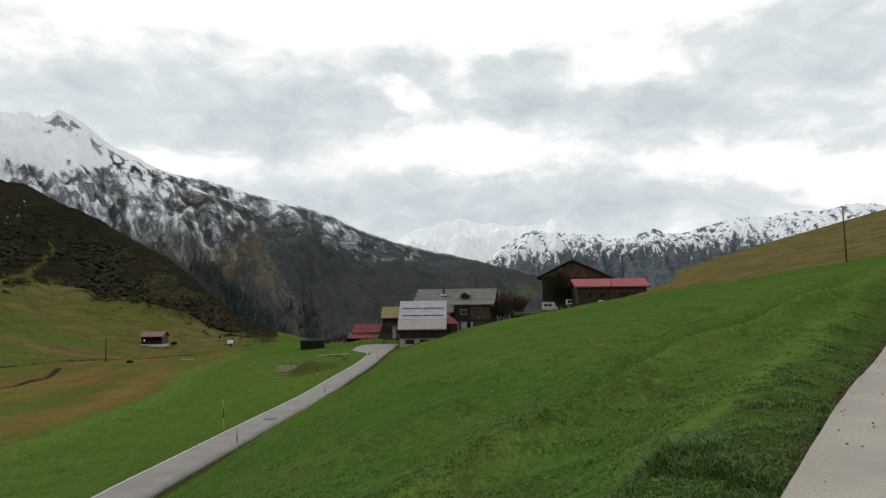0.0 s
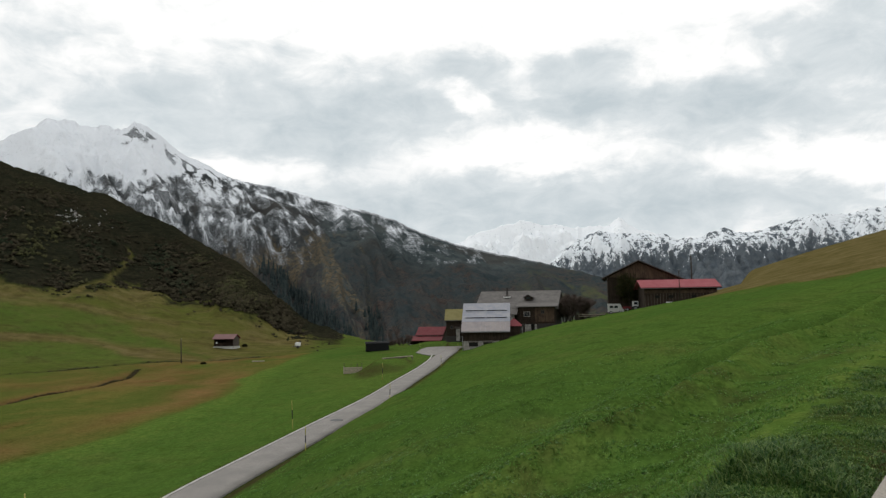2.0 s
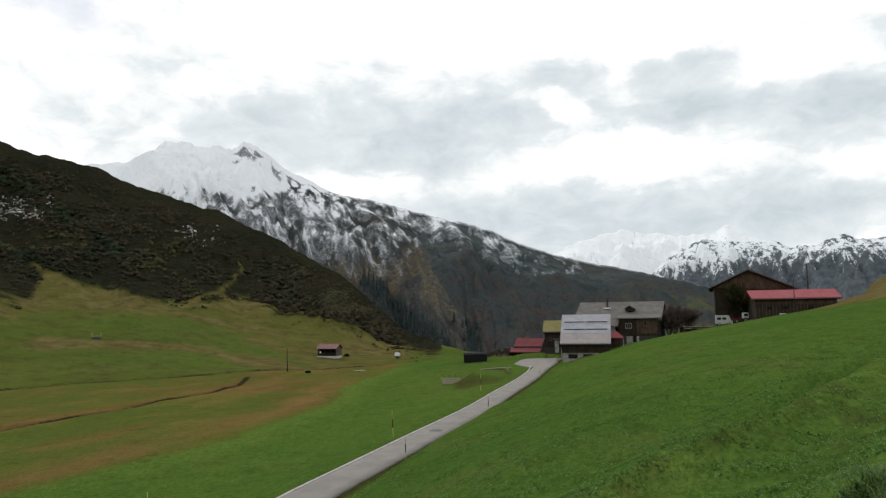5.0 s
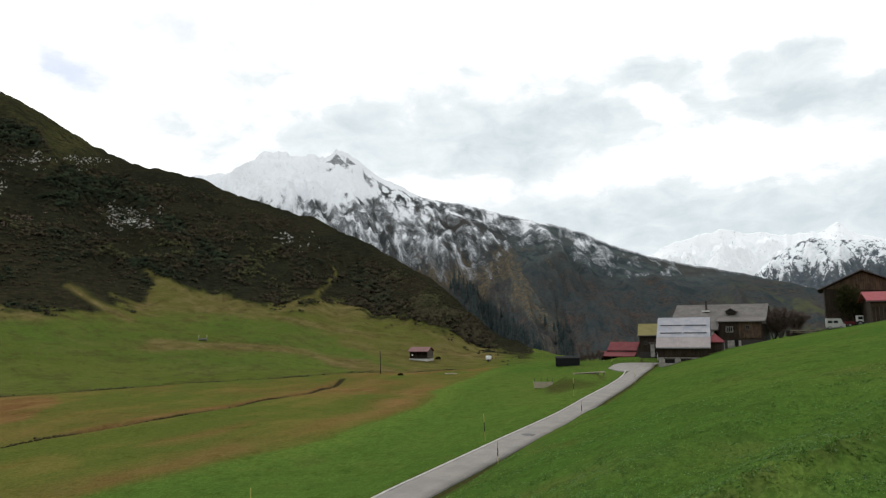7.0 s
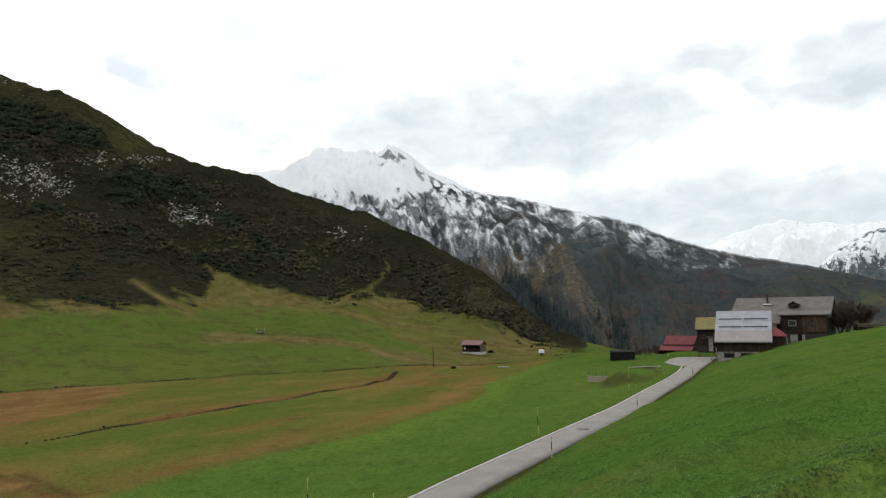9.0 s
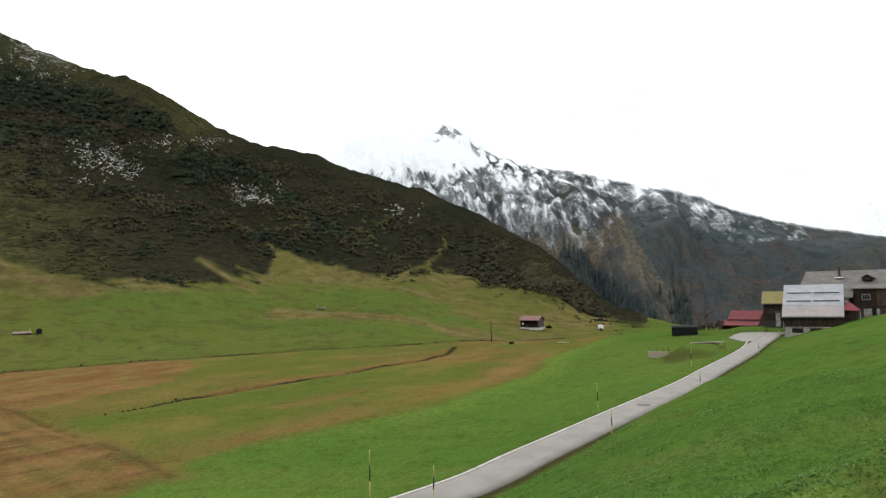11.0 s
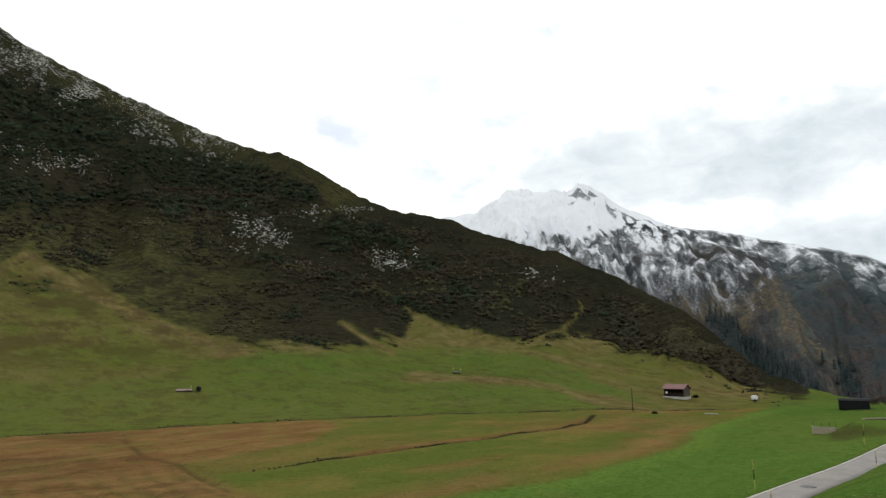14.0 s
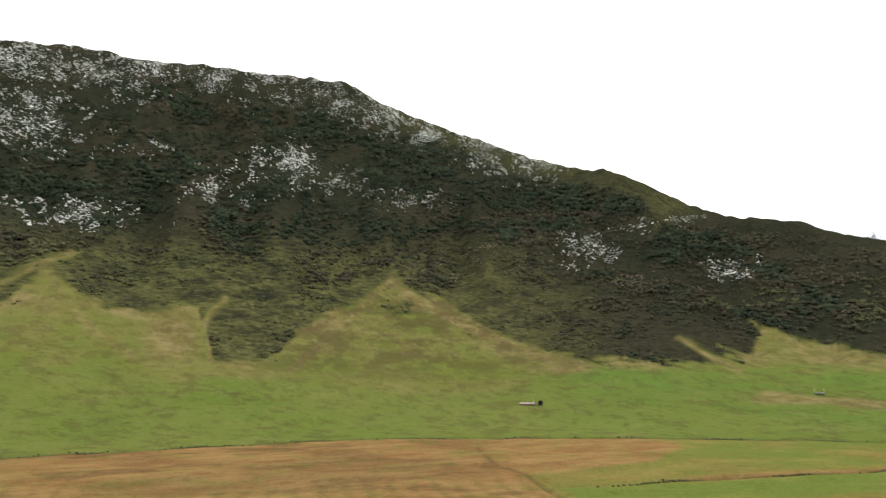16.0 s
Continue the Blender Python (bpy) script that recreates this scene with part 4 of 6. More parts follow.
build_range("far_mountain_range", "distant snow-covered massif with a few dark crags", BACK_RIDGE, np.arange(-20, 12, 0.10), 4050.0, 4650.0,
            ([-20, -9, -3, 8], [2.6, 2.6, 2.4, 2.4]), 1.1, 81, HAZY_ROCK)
build_range("far_mountain_range", "distant mountain chain with snow over rock painted bluish by haze", FRONT_RIDGE, np.arange(-75, -1, 0.12), 3150.0, 3800.0,
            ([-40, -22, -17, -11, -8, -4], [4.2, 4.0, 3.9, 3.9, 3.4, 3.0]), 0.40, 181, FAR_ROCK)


def ribbon(name, line, half, lift, material, label, category, edge=0.0):
    """A road laid along a line, with a rounded crown and thick edges."""
    bm = bmesh.new()
    rows = []
    pts = [Vector(p) for p in line]
    fine = []
    for a, b in zip(pts[:-1], pts[1:]):
        n = max(1, int((b - a).length / 0.5))
        fine += [a.lerp(b, k / n) for k in range(n)]
    fine.append(pts[-1])
    for i, p in enumerate(fine):
        d = (fine[min(i + 1, len(fine) - 1)] - fine[max(i - 1, 0)])
        side = Vector((d.y, -d.x, 0)).normalized()
        wob = 0.015 * noise.noise((p.x * 0.5, p.y * 0.5, 0.0)) + 0.012 * noise.noise((p.x * 2, p.y * 2, 2.0))
        row = []
        for u, dz in ((-1.02, -0.12), (-1, 0), (-0.5, 0.02), (0, 0.03), (0.5, 0.02), (1, 0), (1.02, -0.12)):
            w = half + (wob if u > 0 else -wob) if abs(u) > 0.6 else half
            row.append(bm.verts.new(p + side * u * w + Vector((0, 0, lift + dz))))
        rows.append(row)
    for a, b in zip(rows[:-1], rows[1:]):
        for k in range(6):
            bm.faces.new((a[k], a[k + 1], b[k + 1], b[k])).smooth = True
    me = bpy.data.meshes.new(name)
    bm.normal_update()
    bm.to_mesh(me)
    bm.free()
    me.materials.append(material)
    return tagged(new(name, me), label, category, kind="structure")


ribbon("road", [(x - 0.05, y, z) for x, y, z in ROAD if y < 152], 1.45, 0.03, ASPHALT, "narrow grey asphalt valley road", "road")
def build_apron():
    """The widening of the road before the barn."""
    bm = bmesh.new()
    rim = [(-14.4, 128.8), (-16.2, 132.0), (-17.8, 136.0), (-18.0, 146.0), (-17.4, 153.0), (-13.0, 156.0), (-9.2, 155.0), (-10.0, 148.0), (-10.4, 140.0), (-11.6, 131.0)]
    top = [bm.verts.new((x, y, float(np.interp(y, [128, 140, 150, 160, 180], [-9.935, -9.885, -9.98, -10.09, -10.5])))) for x, y in rim]
    low = [bm.verts.new((v.co.x, v.co.y, v.co.z - 0.25)) for v in top]
    bm.faces.new(top)
    for k in range(len(top)):
        bm.faces.new((top[k], low[k], low[(k + 1) % len(top)], top[(k + 1) % len(top)]))
    bmesh.ops.triangulate(bm, faces=bm.faces[:1])
    bmesh.ops.recalc_face_normals(bm, faces=bm.faces)
    me = bpy.data.meshes.new("road_branch")
    bm.to_mesh(me)
    bm.free()
    me.materials.append(ASPHALT)
    return tagged(new("road_branch", me), "asphalt widening of the road before the old barn", "road", kind="structure")


build_apron()
ribbon("lane", LANE, 1.43, 0.02, PALE_ASPHALT, "pale asphalt lane along the slope", "road")

# ---- building helpers ----


def part(name, bm, material, parent, label=""):
    me = bpy.data.meshes.new(name)
    bmesh.ops.recalc_face_normals(bm, faces=bm.faces)
    bm.to_mesh(me)
    bm.free()
    me.materials.append(material)
    ob = new(name, me)
    ob.parent = parent
    return tagged(ob, label) if label else ob


def thing(name, m, label, category, group=""):
    ob = new(name)
    ob.empty_display_size = 0.2
    ob.matrix_world = m
    return tagged(ob, label, category, group)


def box(x0, x1, y0, y1, z0, z1, bm=None, soft=0.0):
    own = bm or bmesh.new()
    v = [own.verts.new((x, y, z)) for x in (x0, x1) for y in (y0, y1) for z in (z0, z1)]
    made = [own.faces.new([v[i] for i in q]) for q in ((0, 1, 3, 2), (4, 6, 7, 5), (0, 4, 5, 1), (2, 3, 7, 6), (0, 2, 6, 4), (1, 5, 7, 3))]
    if soft:
        bmesh.ops.bevel(own, geom=list({e for f in made for e in f.edges}), offset=soft, segments=2, affect="EDGES")
    return own


def prism(outline, axis, a, b, bm=None):
    """An outline of (u, z) pairs pushed along x or y from a to b."""
    own = bm or bmesh.new()
    place = (lambda u, z, t: (t, u, z)) if axis == "x" else (lambda u, z, t: (u, t, z))
    lo = [own.verts.new(place(u, z, a)) for u, z in outline]
    hi = [own.verts.new(place(u, z, b)) for u, z in outline]
    n = len(outline)
    own.faces.new(lo[::-1])
    own.faces.new(hi)
    for i in range(n):
        own.faces.new((lo[i], lo[(i + 1) % n], hi[(i + 1) % n], hi[i]))
    return own


def tube(points, radii, sides=8, bm=None):
    own = bm or bmesh.new()
    rings = []
    for i, p in enumerate(points):
        p = Vector(p)
        d = (Vector(points[min(i + 1, len(points) - 1)]) - Vector(points[max(i - 1, 0)])).normalized()
        u = d.orthogonal().normalized()
        w = d.cross(u)
        r = radii[i] if isinstance(radii, (list, tuple)) else radii
        rings.append([own.verts.new(p + (u * math.cos(2 * math.pi * k / sides) + w * math.sin(2 * math.pi * k / sides)) * r) for k in range(sides)])
    for a, b in zip(rings[:-1], rings[1:]):
        for k in range(sides):
            own.faces.new((a[k], a[(k + 1) % sides], b[(k + 1) % sides], b[k])).smooth = True
    own.faces.new(rings[0][::-1])
    own.faces.new(rings[-1])
    return own


def lay(x, y):
    return float(height(np.array([float(x)]), np.array([float(y)]))[0])


def add_window(house, x, z, w, h, y, frame_mat, n=2, shutters=None):
    """A casement in a front wall whose face is at y."""
    win = part("window", box(x - w / 2 - 0.09, x + w / 2 + 0.09, y - 0.05, y + 0.03, z - 0.09, z + h + 0.09), frame_mat, house, "pale painted window frame")
    for k in range(n):
        a = x - w / 2 + w * k / n
        part("pane", box(a + 0.03, a + w / n - 0.03, y - 0.07, y - 0.052, z + 0.03, z + h - 0.03), GLASS, win)
    if shutters:
        for a in (x - w / 2 - 0.55, x + w / 2 + 0.12):
            part("shutter", box(a, a + 0.42, y - 0.08, y - 0.02, z - 0.05, z + h + 0.05), shutters, house)
    return win


PINK_HUT = sheet_material("dull_red_roof_sheet", (0.135, 0.060, 0.060), (0.175, 0.088, 0.084), 0.7)
GLASS = Nodes("window_glass", rough=0.08, spec=0.6).done((0.02, 0.025, 0.03))


def gable_house(name, label, m, ridge, length, span, low, top, peak, far, over, wall_mat, roof_mat, base=0.0, plinth=None, panels=None, gable_mat=None, over_l=None, gutter=True):
    """A house with a gable roof. ridge: 'x' runs across the front, 'y' runs away from it. The front is at y = 0.
    low, far: wall heights at the two eaves; top: ridge height; peak: how far in the ridge lies."""
    over_l = over if over_l is None else over_l
    house = thing(name, m, label, "house" if "house" in name else "barn")
    t = 0.24
    z0 = base + (plinth[0] if plinth else 0.0)

    def bx(l0, l1, p0, p1, za, zb):
        return box(l0, l1, p0, p1, za, zb) if ridge == "x" else box(p0, p1, l0, l1, za, zb)

    if plinth:
        part("plinth", bx(-0.04, length + 0.04, -0.04, span + 0.04, base - 2.5, z0), plinth[1], house, "rubble stone and plaster base wall")
    part("wall", bx(0, length, 0, t, z0, low), wall_mat, house)
    part("wall", bx(0, length, span - t, span, z0, far), wall_mat, house)
    ends = [(t, z0), (span - t, z0), (span - t, far), (peak, top - 0.05), (t, low)]
    for a in (0.0, length - t):
        part("gable_wall", prism(ends, "x" if ridge == "x" else "y", a, a + t), gable_mat or wall_mat, house)
    # roof slopes
    up0, up1 = (top - low) / peak, (top - far) / (span - peak)
    thick = 0.18
    for sign, p_e, slope in ((-1, -over, up0), (1, span + over, up1)):
        z_e = top - slope * abs(peak - p_e)
        outline = [(p_e, z_e), (peak, top), (peak, top + thick), (p_e, z_e + thick)]
        slab = part("roof_slope", prism(outline, "x" if ridge == "x" else "y", -over_l, length + over_l), roof_mat, house)
        part("fascia", bx(-over_l, length + over_l, min(p_e, p_e - sign * 0.05), max(p_e, p_e - sign * 0.05), z_e - 0.16, z_e - 0.004), LOG, slab)
        if gutter:
            off = p_e + sign * 0.07
            ax = [(-over_l, off, z_e), (length + over_l, off, z_e)] if ridge == "x" else [(off, -over_l, z_e), (off, length + over_l, z_e)]
            part("gutter", tube(ax, 0.07, 6), GUTTER, slab, "dull metal rain gutter")
        for k in range(4):        # rafters under the eave
            a = -over_l + 0.3 + (length + 2 * over_l - 0.6) * k / 3
            raf = [(p_e, z_e - 0.15), (p_e - sign * (over + 0.1), z_e - 0.15 + slope * (over + 0.1)), (p_e - sign * (over + 0.1), z_e + slope * (over + 0.1) - 0.01), (p_e, z_e - 0.01)]
            part("rafter", prism(raf, "x" if ridge == "x" else "y", a - 0.07, a + 0.07), LOG, slab)
        if panels and sign == -1:
            nx, ny = panels
            run = (length + 2 * over_l) / nx
            for i in range(nx):
                for j in range(ny):
                    f0, f1 = j / ny, (j + 1) / ny
                    pa, pb = p_e + (peak - p_e) * f0, p_e + (peak - p_e) * f1
                    za, zb = z_e + (top - z_e) * f0 + thick, z_e + (top - z_e) * f1 + thick
                    bm = prism([(pa - 0.02, za + 0.02), (pb, zb + 0.004), (pb, zb + 0.03), (pa - 0.02, za + 0.05)], "x" if ridge == "x" else "y", -over_l + i * run + 0.015, -over_l + (i + 1) * run - 0.015)
                    part("roof_panel", bm, DIRTY_SHEET if roof_mat is ALU_SHEET and j == 0 else roof_mat, slab)
    cap = prism([(peak - 0.22, top + thick - 0.09), (peak, top + thick + 0.05), (peak + 0.22, top + thick - 0.09)], "x" if ridge == "x" else "y", -over_l, length + over_l)
    part("ridge_cap", cap, roof_mat, house)
    return house


DARK_STONE = plain_material("dark_grey_stone", (0.05, 0.045, 0.042), 0.95)
# ---- the hamlet ----
# pale-roofed barn at the bend of the road
B = pose(-8.8, 141.6, -10.2, 0, 0, -1.0)
barn = gable_house("hay_barn", "old wooden barn, pale metal roof, stone base", B, "x", 9.0, 14.5, 4.3, 9.35, 7.3, 3.9, 0.75, LOG, ALU_SHEET,
                   plinth=(2.05, PLASTER), panels=(10, 3), over_l=0.45)
for x0, x1, f in ((0.2, 4.25, 0.46), (4.6, 8.8, 0.46), (0.2, 4.25, 0.72), (4.6, 8.8, 0.72)):
    y = -0.75 + 8.05 * f
    z = 4.3 - 0.75 * 0.692 + 8.05 * f * 0.692 + 0.24
    part("snow_guard", box(x0, x1, y - 0.10, y + 0.02, z - 0.05, z + 0.12), BLACK_PAINT, barn, "dark snow guard bar on the roof")
for x0, x1 in ((1.1, 2.9), (4.0, 5.8)):
    # no hole is cut: a dark panel paints the shade within
    part("vent_shade_panel", box(x0, x1, -0.06, -0.045, 0.95, 1.75), OPENING_SHADE, barn, "dark panel painting the shade of an opening in the stone base")
    part("lintel", box(x0 - 0.15, x1 + 0.15, -0.12, -0.046, 1.78, 1.95), GREY_BOARD, barn)
for k in range(6):
    part("log_course", box(-0.18, 9.18, -0.09, -0.002, 2.1 + k * 0.27, 2.1 + k * 0.27 + 0.235), LOG, barn)
for x in (0.1, 4.5, 8.9):
    part("corner_post", box(x - 0.11, x + 0.11, -0.16, -0.092, 2.06, 3.4), LOG, barn)
part("downpipe", tube([(-0.25, -0.75, 3.1), (-0.2, -0.2, 2.7), (-0.2, -0.2, 0.0)], 0.05, 6), METAL, barn)

# annex with a small red roof between the barn and the farmhouse
A = pose(0.2, 146.5, -8.6, 0, 0, -1.0)
annex = thing("tool_shed_annex", A, "small dark shed with a faded red hip roof", "shed")
part("plinth", box(-0.04, 2.54, -0.04, 3.0, -2.5, 0.6), DARK_STONE, annex)
for bounds in ((0, 2.5, 0, 0.2), (0, 2.5, 2.76, 2.96), (0, 0.2, 0.21, 2.75), (2.3, 2.5, 0.21, 2.75)):
    part("wall", box(*bounds, 0.6, 3.2), LOG, annex)
bm = bmesh.new()
eave = [bm.verts.new(p) for p in ((-0.4, -0.45, 3.12), (2.95, -0.45, 3.12), (2.95, 3.4, 3.12), (-0.4, 3.4, 3.12))]
rim = [bm.verts.new((v.co.x, v.co.y, 3.24)) for v in eave]
tip = bm.verts.new((1.25, 1.5, 4.75))
bm.faces.new(eave[::-1])
for k in range(4):
    bm.faces.new((eave[k], eave[(k + 1) % 4], rim[(k + 1) % 4], rim[k]))
    bm.faces.new((rim[k], rim[(k + 1) % 4], tip))
hip = part("hip_roof", bm, PINK_SHEET, annex, "faded red hipped metal roof")
for k in range(4):
    a, b = ((-0.4, -0.45, 3.25), (2.95, -0.45, 3.25), (2.95, 3.4, 3.25), (-0.4, 3.4, 3.25))[k], (1.25, 1.5, 4.77)
    part("hip_cap", tube([a, b], 0.05, 6), PINK_SHEET, hip)
part("door", box(0.9, 1.9, -0.06, -0.01, 0.5, 2.5), LOG, annex)
part("corner_pipe", tube([(2.95, -0.3, 0), (2.95, -0.3, 3.0)], 0.06, 6), PLASTER, annex, "pale downpipe")

# the big farmhouse behind: a stone and log house under one long roof
F = pose(-6.5, 160.4, -5.75, 0, 0, -9.5)
farm = gable_house("farmhouse", "long dark log farmhouse with a grey shingle roof and dormer", F, "x", 17.6, 14.0, 4.1, 7.6, 7.6, 4.0, 1.0, LOG, GREY_SHINGLE, plinth=(1.3, DARK_STONE), over_l=0.7, base=-0.3)
part("gable_porch_wall", box(9.3, 9.7, -1.3, -0.01, 0.8, 4.4), LOG, farm)
part("log_wing", box(9.72, 17.55, -1.25, -0.01, 0.35, 4.15), LOG, farm, "dark log front wing")
part("board_panel", box(13.2, 17.4, -1.33, -1.26, 0.8, 4.0), TAN_BOARD, farm, "tan vertical board cladding")
for k in range(14):
    part("batten", box(13.25 + k * 0.3, 13.31 + k * 0.3, -1.37, -1.332, 1.22, 3.98), TAN_BOARD, farm)
part("wing_base", box(10.9, 12.2, -1.3, -0.02, -2.0, 0.2), PLASTER, farm, "white plastered cellar wall")
part("cellar_door", box(12.22, 13.0, -1.0, -0.03, -1.0, 0.33), OPENING_SHADE, farm, "cellar doorway with its shade painted near-black")
part("wing_base", box(13.02, 13.5, -1.3, -0.02, -2.0, 0.2), PLASTER, farm, "white plastered cellar wall")
part("wing_base", box(13.52, 17.5, -1.2, -0.02, -2.0, 0.33), DARK_STONE, farm)
part("wing_base", box(9.75, 10.88, -1.2, -0.02, -2.0, 0.33), DARK_STONE, farm)
part("wing_roof", prism([(-2.1, 4.05), (0.4, 4.75), (0.4, 4.93), (-2.1, 4.23)], "x", 9.0, 18.3), GREY_SHINGLE, farm)
part("lower_roof", prism([(-2.9, 2.35), (0.3, 4.40), (0.3, 4.62), (-2.9, 2.57)], "x", 4.0, 9.35), GREY_SHINGLE, farm, "lower grey roof over the entrance")
part("entrance_wall", box(5.3, 8.4, -2.0, -0.02, -0.5, 2.9), PLASTER, farm, "pale plastered entrance wall")
add_window(farm, 11.4, 2.0, 1.25, 1.0, -1.34, PLASTER, 3)
add_window(farm, 14.9, 2.6, 0.6, 0.7, -1.38, GREY_BOARD, 2)
add_window(farm, 7.0, 1.0, 0.7, 0.9, -2.02, GREY_BOARD, 2)
# dormer and chimney
dorm = part("dormer", prism([(10.4, 5.7), (12.2, 5.7), (12.2, 6.2), (11.3, 6.75), (10.4, 6.2)], "y", 2.2, 5.0), LOG, farm, "small dark gabled dormer")
part("dormer_roof", prism([(10.15, 6.15), (11.3, 6.85), (11.3, 6.97), (10.15, 6.27)], "y", 1.9, 5.4), GREY_SHINGLE, dorm)
part("dormer_roof", prism([(11.3, 6.85), (12.45, 6.15), (12.45, 6.27), (11.3, 6.97)], "y", 1.9, 5.4), GREY_SHINGLE, dorm)
part("pane", box(10.85, 11.75, 2.17, 2.195, 5.85, 6.3), GLASS, dorm)
chim = part("chimney", box(5.75, 6.12, 5.2, 5.6, 6.0, 8.5), DARK_STONE, farm, "tall thin stone chimney")
part("chimney_cap", box(5.68, 6.2, 5.1, 5.7, 8.51, 8.6), DARK_STONE, chim)
part("chimney_flashing", box(5.3, 6.8, 3.7, 5.0, 6.25, 6.5), WHITE_PAINT, farm, "white roof patch beside the chimney")
for z in (1.35, 1.7, 2.05, 2.4, 2.75, 3.1, 3.45, 3.8):
    part("log_course", box(9.65, 13.1, -1.33, -1.255, z - 0.15, z + 0.15), LOG, farm)

# house with a mossy yellow roof
Y = pose(-14.0, 161.5, -8.6, 0, 0, 2.0)
yel = gable_house("log_house", "dark log house under a mossy yellow-green roof", Y, "x", 6.5, 9.0, 4.35, 6.4, 4.5, 4.3, 0.7, LOG, MOSS_SHINGLE, plinth=(0.5, DARK_STONE), over_l=0.35)
add_window(yel, 1.3, 2.2, 0.5, 0.6, -0.01, GREY_BOARD, 1)
part("porch", box(2.3, 3.15, -0.95, -0.012, -0.6, 2.2), PLASTER, yel, "pale plastered entrance porch")
part("porch_roof", prism([(-1.25, 2.2), (-0.012, 2.5), (-0.012, 2.62), (-1.25, 2.32)], "x", 1.95, 3.19), GREY_BOARD, yel)
part("balcony", box(3.2, 5.6, -1.1, -0.02, 2.0, 2.15), GREY_BOARD, yel, "small grey wooden balcony")
for k in range(7):
    part("baluster", box(3.25 + k * 0.38, 3.33 + k * 0.38, -1.08, -1.02, 2.16, 3.0), GREY_BOARD, yel)
part("handrail", box(3.2, 5.6, -1.12, -1.0, 3.01, 3.1), GREY_BOARD, yel)

# red-roofed shed in two tiers
R = pose(-22.0, 171.5, -10.9, 0, 0, -7.0)
shed = gable_house("red_roof_shed", "low shed with a two-tier red metal roof", R, "x", 6.2, 6.0, 2.75, 4.3, 3.2, 2.7, 0.6, LOG, RED_SHEET, over_l=0.4, panels=(6, 2))
low = part("lower_roof", prism([(-3.4, 1.35), (-0.25, 2.35), (-0.25, 2.47), (-3.4, 1.47)], "x", -2.0, 6.7), RED_SHEET, shed, "lower red lean-to roof")
for x in (-1.6, 1.2, 4.0, 6.3):
    part("post", box(x - 0.08, x + 0.08, -3.1, -2.94, -1.2, 1.45), GREY_BOARD, shed)
part("back_board", box(-1.7, 6.4, -0.9, -0.8, -1.0, 1.9), LOG, shed)
part("lamp_box", box(-1.5, -0.4, -2.9, -2.5, -0.6, 0.5), PLASTER, shed, "pale box under the lean-to")

# the gabled barn on the slope, with a long red-roofed stable before it
G = pose(22.9, 161.0, -3.6, 0, 0, -9.0)
big_barn = gable_house("cattle_barn", "large weathered wooden barn with a broad gable", G, "y", 22.0, 17.0, 8.5, 11.85, 6.9, 7.2, 1.1, LOG, BROWN_SHEET, plinth=(1.2, STONE), over_l=1.2, gable_mat=LOG)
part("gable_boarding", prism([(0.3, 8.3), (16.6, 7.4), (6.9, 11.55)], "y", -0.07, -0.004), TAN_BOARD, big_barn, "brown upper gable boarding")
for k in range(26):
    x = 0.4 + k * 0.62
    part("gable_batten", box(x, x + 0.07, -0.12, -0.072, 1.3 if k % 2 else 4.8, 8.0 - max(0, (x - 6.9)) * 0.07), LOG, big_barn)
part("crossbeam", box(0.0, 17.0, -0.22, -0.122, 7.35, 7.6), LOG, big_barn)
part("corner_board", box(-0.08, 0.12, -0.10, -0.005, 0.0, 8.4), GREY_BOARD, big_barn, "pale grey corner board")
part("barn_door", box(2.2, 5.4, -0.14, -0.075, 0.1, 4.2), LOG, big_barn)
add_window(big_barn, 8.2, 5.3, 0.9, 0.8, -0.13, GREY_BOARD, 2)

S = pose(28.9, 150.0, -2.7, 0, 0, 0.0)
stable = gable_house("stable", "long dark board stable with a faded red metal roof", S, "x", 14.9, 7.0, 4.85, 6.25, 3.6, 4.7, 0.75, LOG, PINK_SHEET, over_l=0.75, panels=(14, 1), plinth=(0.5, STONE))
for k in range(24):
    part("wall_batten", box(0.1 + k * 0.63, 0.18 + k * 0.63, -0.06, -0.004, 0.6, 4.3), GREY_BOARD, stable)
part("upper_board", box(0.05, 14.85, -0.1, -0.062, 3.5, 4.2), TAN_BOARD, stable, "brown board band under the eave")
for x in (2.2, 5.0, 9.6, 12.4):
    # flat dark panels paint the unlit inside of the windows
    part("stable_window", box(x, x + 0.95, -0.12, -0.102, 2.5, 3.1), OPENING_SHADE, stable, "dark panel painting the shade in an unglazed window")
part("trough_board", box(4.4, 5.6, -0.3, -0.13, 1.5, 1.72), WHITE_PAINT, stable, "white board on the wall")

PALE_LIME = plain_material("limewash", (0.52, 0.51, 0.48), 0.95, vary=0.35, scale=1.5)
# hay hut on the valley floor
hut = thing("hay_hut", pose(-75.45, 175.1, lay(-72.7, 174.6) - 0.05, 0, 0, -4.0), "small open-fronted hay hut with a dull red roof", "hut")
part("plinth", box(-0.1, 5.5, -0.1, 3.4, -0.6, 0.55), PALE_LIME, hut, "white-limed base wall")
part("back_wall", box(0, 5.4, 3.1, 3.3, 0.63, 2.6), LOG, hut)
part("side_wall", prism([(0.0, 0.63), (3.1, 0.63), (3.1, 2.6), (1.5, 3.5), (0.0, 2.6)], "x", 5.2, 5.4), GREY_BOARD, hut, "pale grey board side wall")
part("side_wall", prism([(0.0, 0.63), (3.1, 0.63), (3.1, 2.6), (1.5, 3.5), (0.0, 2.6)], "x", 0.0, 0.2), LOG, hut)
part("front_boards", box(0.22, 5.18, 0.35, 0.45, 0.63, 1.45), LOG, hut)
